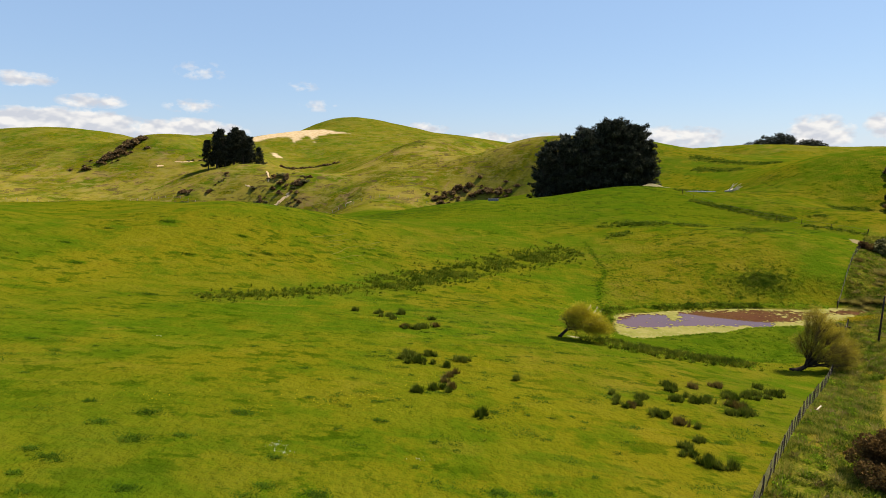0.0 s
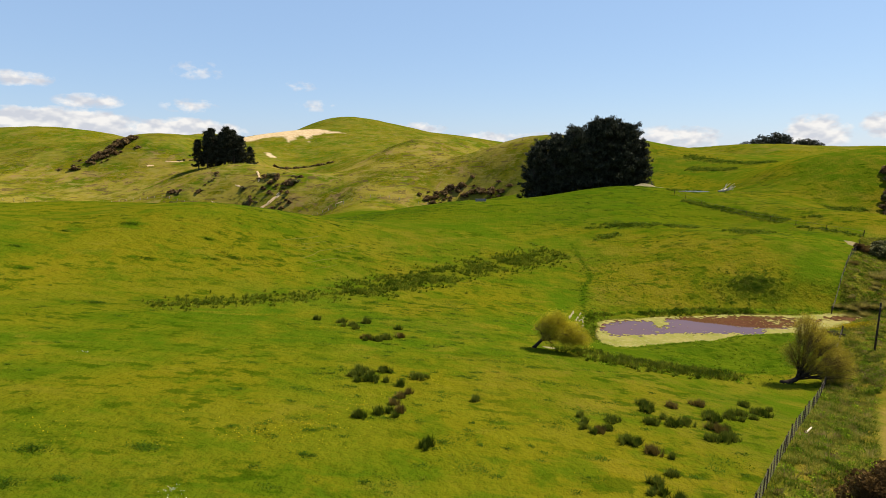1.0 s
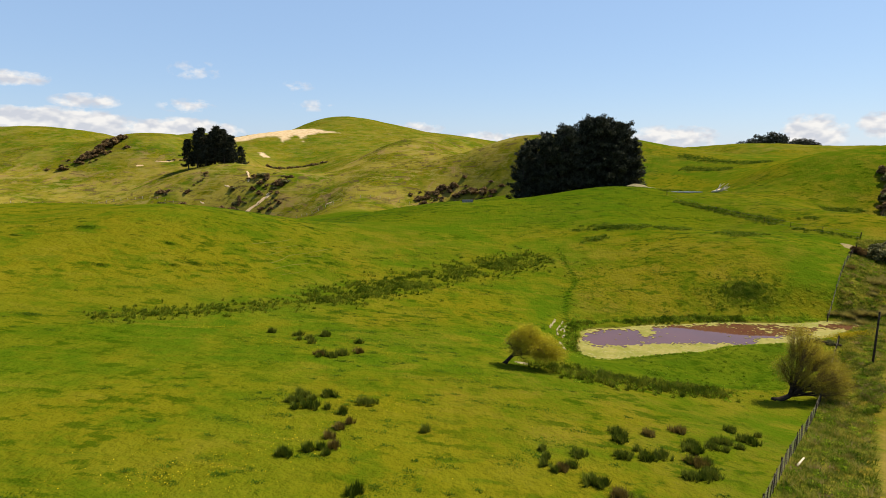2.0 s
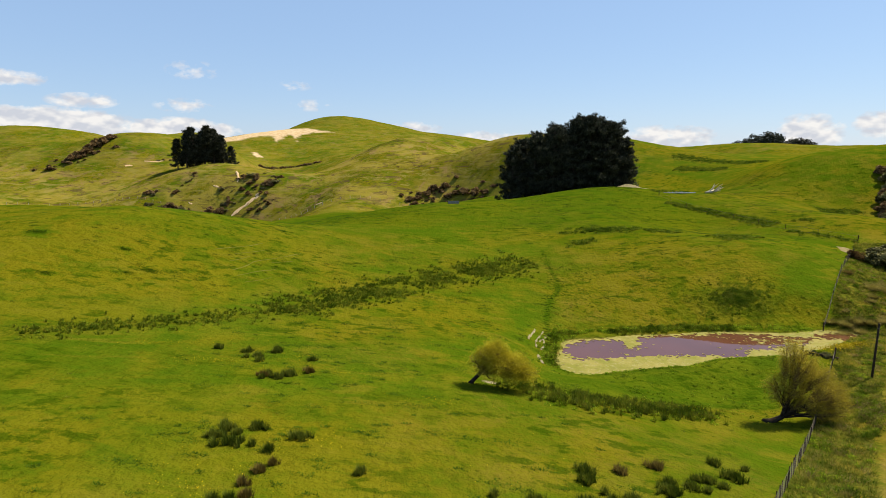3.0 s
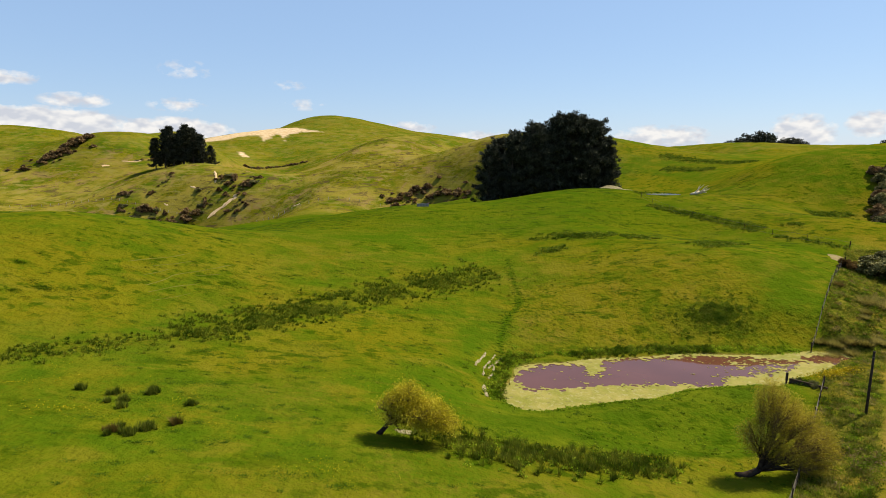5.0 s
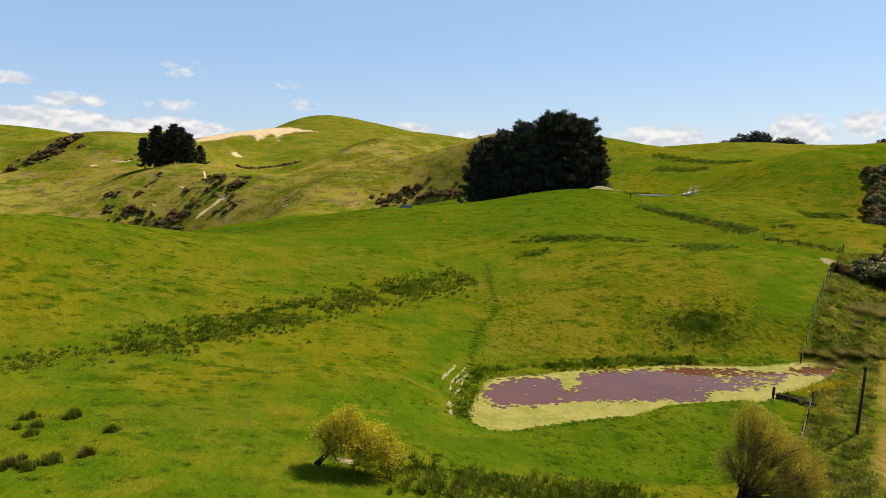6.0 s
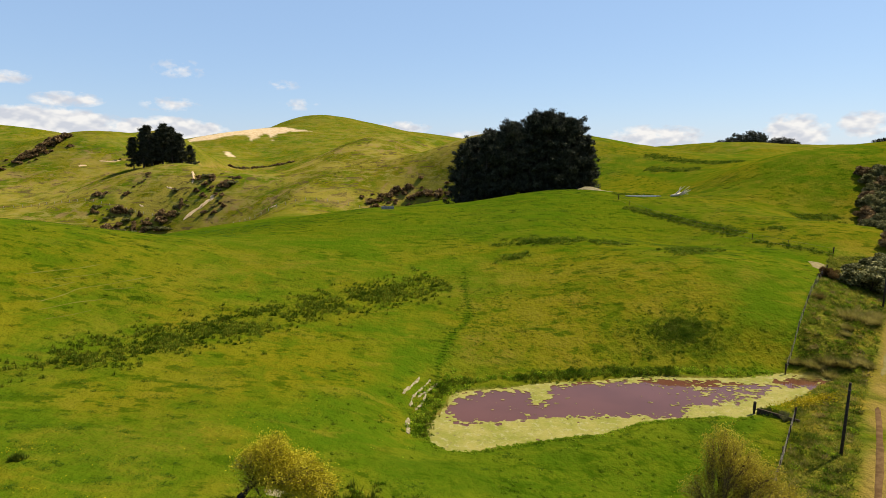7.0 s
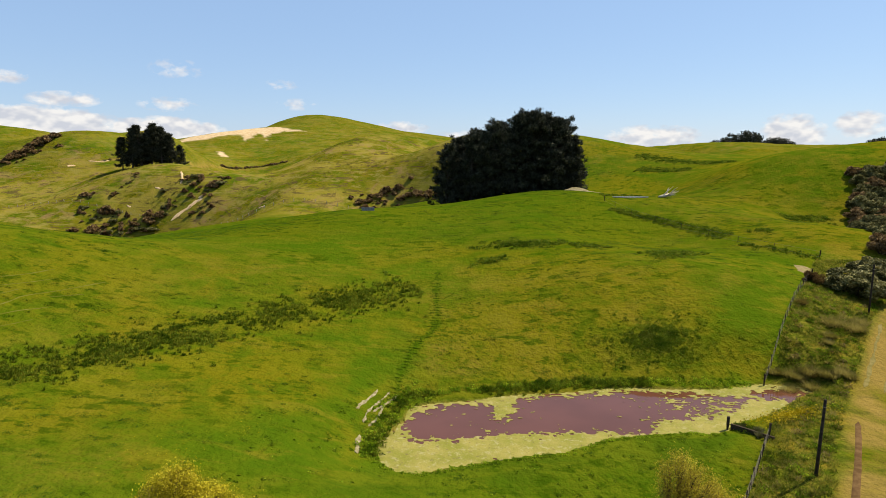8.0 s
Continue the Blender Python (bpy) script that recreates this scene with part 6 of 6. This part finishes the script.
STEP_CLAY = plain("pale_step_clay", (0.20, 0.165, 0.075), (0.42, 0.36, 0.21), 3.0, 1.0, 0.05)
for off, wide in ((-1.0, 0.5), (0.9, 0.24)):
    draped("wheel_track", [(x + 0.78 * off, y - 0.62 * off) for x, y in LANE[:4]], wide, GRAVEL, "worn brown dirt wheel track of the lane", "track", 0.04, 7, 3 + int(off * 2), 0.3, 1.1, 2.5)
for k in (0, 1):
    draped("worn_gravel", [(x + 0.3 - 1.2 * k, y + 0.8 * k) for x, y in LANE[4:7]], 0.5, LANE_GRAVEL, "pale worn gravel of the farm lane", "track", 0.04, 7, 50 + k, 0.3, 2.6, 1.5)
STEPS = [[(19.7, 78.1), (20.2, 79.5), (21.2, 82.1)], [(20.4, 76.5), (20.7, 78.4), (21.4, 80.2), (22.2, 82.2)], [(21.0, 78.4), (21.9, 80.1), (22.9, 82.0)], [(20.8, 76.2), (21.4, 77.3), (21.8, 79.6)], [(20.4, 72.0), (20.3, 73.5), (20.3, 74.8)]]
for k, line in enumerate(STEPS):
    draped("clay_step", line, 0.22 if k < 4 else 0.34, STEP_CLAY, "pale bare clay step worn into the bank", "bare clay", 0.06, 7, 20 + k, 0.1, 2.8, 0.3)
draped("bare_spot", [(12.9, 59.0), (13.5, 58.8), (14.3, 58.6)], 0.8, STEP_CLAY, "pale trampled earth under the willow", "bare clay", 0.05, 5, 31, 0.2)
draped("bare_spot", [(78.1, 110.1), (79.4, 112.0), (80.8, 114.0)], 2.6, CLAY, "pale bare earth at the fence corner", "bare clay", 0.06, 7, 33, 0.3)
draped("bare_spot", [(64.0, 183.6), (68.0, 185.0), (73.5, 187.0)], 4.0, STEP_CLAY, "pale bare earth at the edge of the grove", "bare clay", 0.12, 7, 35, 0.4)


STRAW_EARTH = plain("trodden_straw", (0.130, 0.135, 0.012), (0.185, 0.172, 0.034), 2.0, 1.0, 0.05)
SLIP_EARTH = plain("pale_slip_earth", (0.74, 0.48, 0.24), (0.90, 0.66, 0.38), 0.6, 1.0, 0.05)
draped("hill_slip", [(-100.5, 328.8), (-96.4, 331.6), (-92.3, 333.8), (-88.9, 335.2), (-86.8, 336.0)], 2.4, SLIP_EARTH, "pale slip of bare earth in the gully", "bare earth", 0.3, 9, 41, 0.4, 2.0, 1.6)
for k, (line, wide) in enumerate([([(-107.3, 362.5), (-104.7, 357.1), (-102.7, 349.5)], 1.3), ([(-191, 424.9), (-185, 425.5), (-179, 428.4)], 0.8), ([(-200.5, 417.4), (-195.8, 418.6)], 1.4), ([(-116.8, 350.2), (-112.6, 348)], 1.0),
                                  ([(-49.3, 302.3), (-45.8, 300.2)], 1.2), ([(-127.5, 341.1), (-124.6, 339.5)], 0.8), ([(-89.5, 337.4), (-87.0, 338.2)], 1.0)]):
    draped("hill_slip", line, wide, SLIP_EARTH, "small pale scar of bare earth on the hillside", "bare earth", 0.25, 7, 60 + k, 0.4, 2.4, 1.2)
for k, line in enumerate([[(-20.4, 91.2), (-18.8, 93.1), (-17.2, 95.1), (-15.7, 97.6)], [(-16.4, 86.6), (-15.6, 88.2), (-15.2, 89.3), (-14.7, 91.0), (-13.1, 93.0), (-11.6, 95.0), (-10.2, 97.4)], [(-15.4, 85.2), (-14.5, 86.6), (-13.4, 88.1), (-11.8, 89.8)],
                          [(-17.7, 91.5), (-15.8, 93.7), (-14.6, 95.4)], [(-14.0, 83.8), (-13.2, 84.7), (-12.4, 85.7), (-11.6, 87.0)], [(-12.9, 91.7), (-10.5, 93.6)], [(-17.6, 88.8), (-16.8, 90.1), (-15.8, 91.9)]]):
    draped("stock_track", line, (0.11, 0.12, 0.08, 0.06, 0.07, 0.06, 0.06)[k], STRAW_EARTH, "faint pale stock track worn across pasture", "track", 0.04, 5, 70 + k, 0.2, 2.8, 0.6)


def upper_pool():
    c = np.array([(71.5, 173.0), (75.0, 171.2), (79.0, 172.4), (80.5, 174.6), (76.5, 176.4), (72.5, 175.4)])
    loop = smooth_loop(c, 4)
    z, base = POOL_LEVEL, POOL_LEVEL - 0.4
    n = len(loop)
    verts = [(x, y, z) for x, y in loop] + [(x, y, base) for x, y in loop]
    faces = [tuple(range(n))] + [(k, k + n, (k + 1) % n + n, (k + 1) % n) for k in range(n)]
    tagged(new("upper_pool", mesh_from("upper_pool", verts, faces, POOL_WATER)), "small dull grey pool in the upper paddock", "pond", kind="structure")


upper_pool()


def earth_heap(x, y, wide, deep, tall):
    """A low uneven heap of bare earth."""
    u, a = np.meshgrid(np.linspace(0, 1, 12), np.linspace(0, 2 * math.pi, 29)[:-1], indexing="ij")
    px, py = x + wide * u * np.cos(a), y + deep * u * np.sin(a)
    base = height(px.ravel(), py.ravel()).reshape(px.shape)
    pz = base - 0.15 + tall * (1 - u**2) * (1 + 0.9 * fbm(px.ravel(), py.ravel(), 1.3, 3, 17).reshape(px.shape))
    v = np.stack([px, py, pz], -1).reshape(-1, 3)
    i, j = np.meshgrid(np.arange(11), np.arange(28), indexing="ij")
    k = (j + 1) % 28
    f = np.stack([i * 28 + j, (i + 1) * 28 + j, (i + 1) * 28 + k, i * 28 + k], -1).reshape(-1, 4)
    tagged(new("earth_heap", quad_mesh("earth_heap", v, f, STEP_CLAY)), "pale heap of bare earth beside the pine grove", "earth heap")


earth_heap(65.5, 184.6, 4.0, 2.0, 0.8)


# ---- dead tree and water trough ----
def dead_tree(x, y):
    g = np.random.default_rng(141)
    z = on_ground(x, y)
    thing = empty("dead_tree", pose(x, y, z), "bleached fallen dead tree lying in grass", "dead tree")
    v, f = [], []
    tube(v, f, [(-1.9, -0.4, 0.25), (-1.0, -0.2, 0.4), (0, 0, 0.5), (1.4, 0.3, 0.8)], [0.22, 0.32, 0.40, 0.26], 8)
    part("trunk", mesh_from("trunk", v, f, DEAD_WOOD, smooth=True), thing)
    for k in range(13):
        a = g.uniform(0.1, 1.15)
        r = g.uniform(1.6, 3.3)
        root = np.array([g.uniform(-0.6, 1.5), g.uniform(-0.2, 0.3), 0.55])
        d = np.array([math.cos(a) * 0.9, g.normal() * 0.35, math.sin(a)])
        path = [root + d * r * s + np.array([0, 0, -0.3 * s * s]) + g.normal(size=3) * 0.08 for s in (0, 0.35, 0.7, 1)]
        v, f = [], []
        tube(v, f, path, [0.16, 0.12, 0.085, 0.03], 5)
        part("branch", mesh_from("branch", v, f, DEAD_WOOD), thing)


dead_tree(84.5, 173.5)


def trough(x, y):
    z = on_ground(x, y)
    thing = empty("water_trough", pose(x, y, z, 0, 0, 12), "grey concrete stock trough on the ridge", "trough")
    bm = bmesh.new()
    bmesh.ops.create_cube(bm, size=1.0)
    bmesh.ops.scale(bm, vec=(2.6, 1.0, 0.62), verts=bm.verts)
    bmesh.ops.translate(bm, vec=(0, 0, 0.28), verts=bm.verts)
    top = max(bm.faces, key=lambda q: q.calc_center_median().z)
    rim = bmesh.ops.inset_region(bm, faces=[top], thickness=0.1)
    low = bmesh.ops.extrude_discrete_faces(bm, faces=[top])["faces"]
    bmesh.ops.translate(bm, vec=(0, 0, -0.35), verts=low[0].verts)
    me = bpy.data.meshes.new("basin")
    bm.to_mesh(me)
    bm.free()
    me.materials.append(CONCRETE)
    part("basin", me, thing)
    part("trough_water", mesh_from("trough_water", [(-1.18, -0.38, 0.48), (1.18, -0.38, 0.48), (1.18, 0.38, 0.48), (-1.18, 0.38, 0.48)], [(0, 1, 2, 3)], POOL_WATER), thing, "dark still water")


trough(13.6, 157.5)
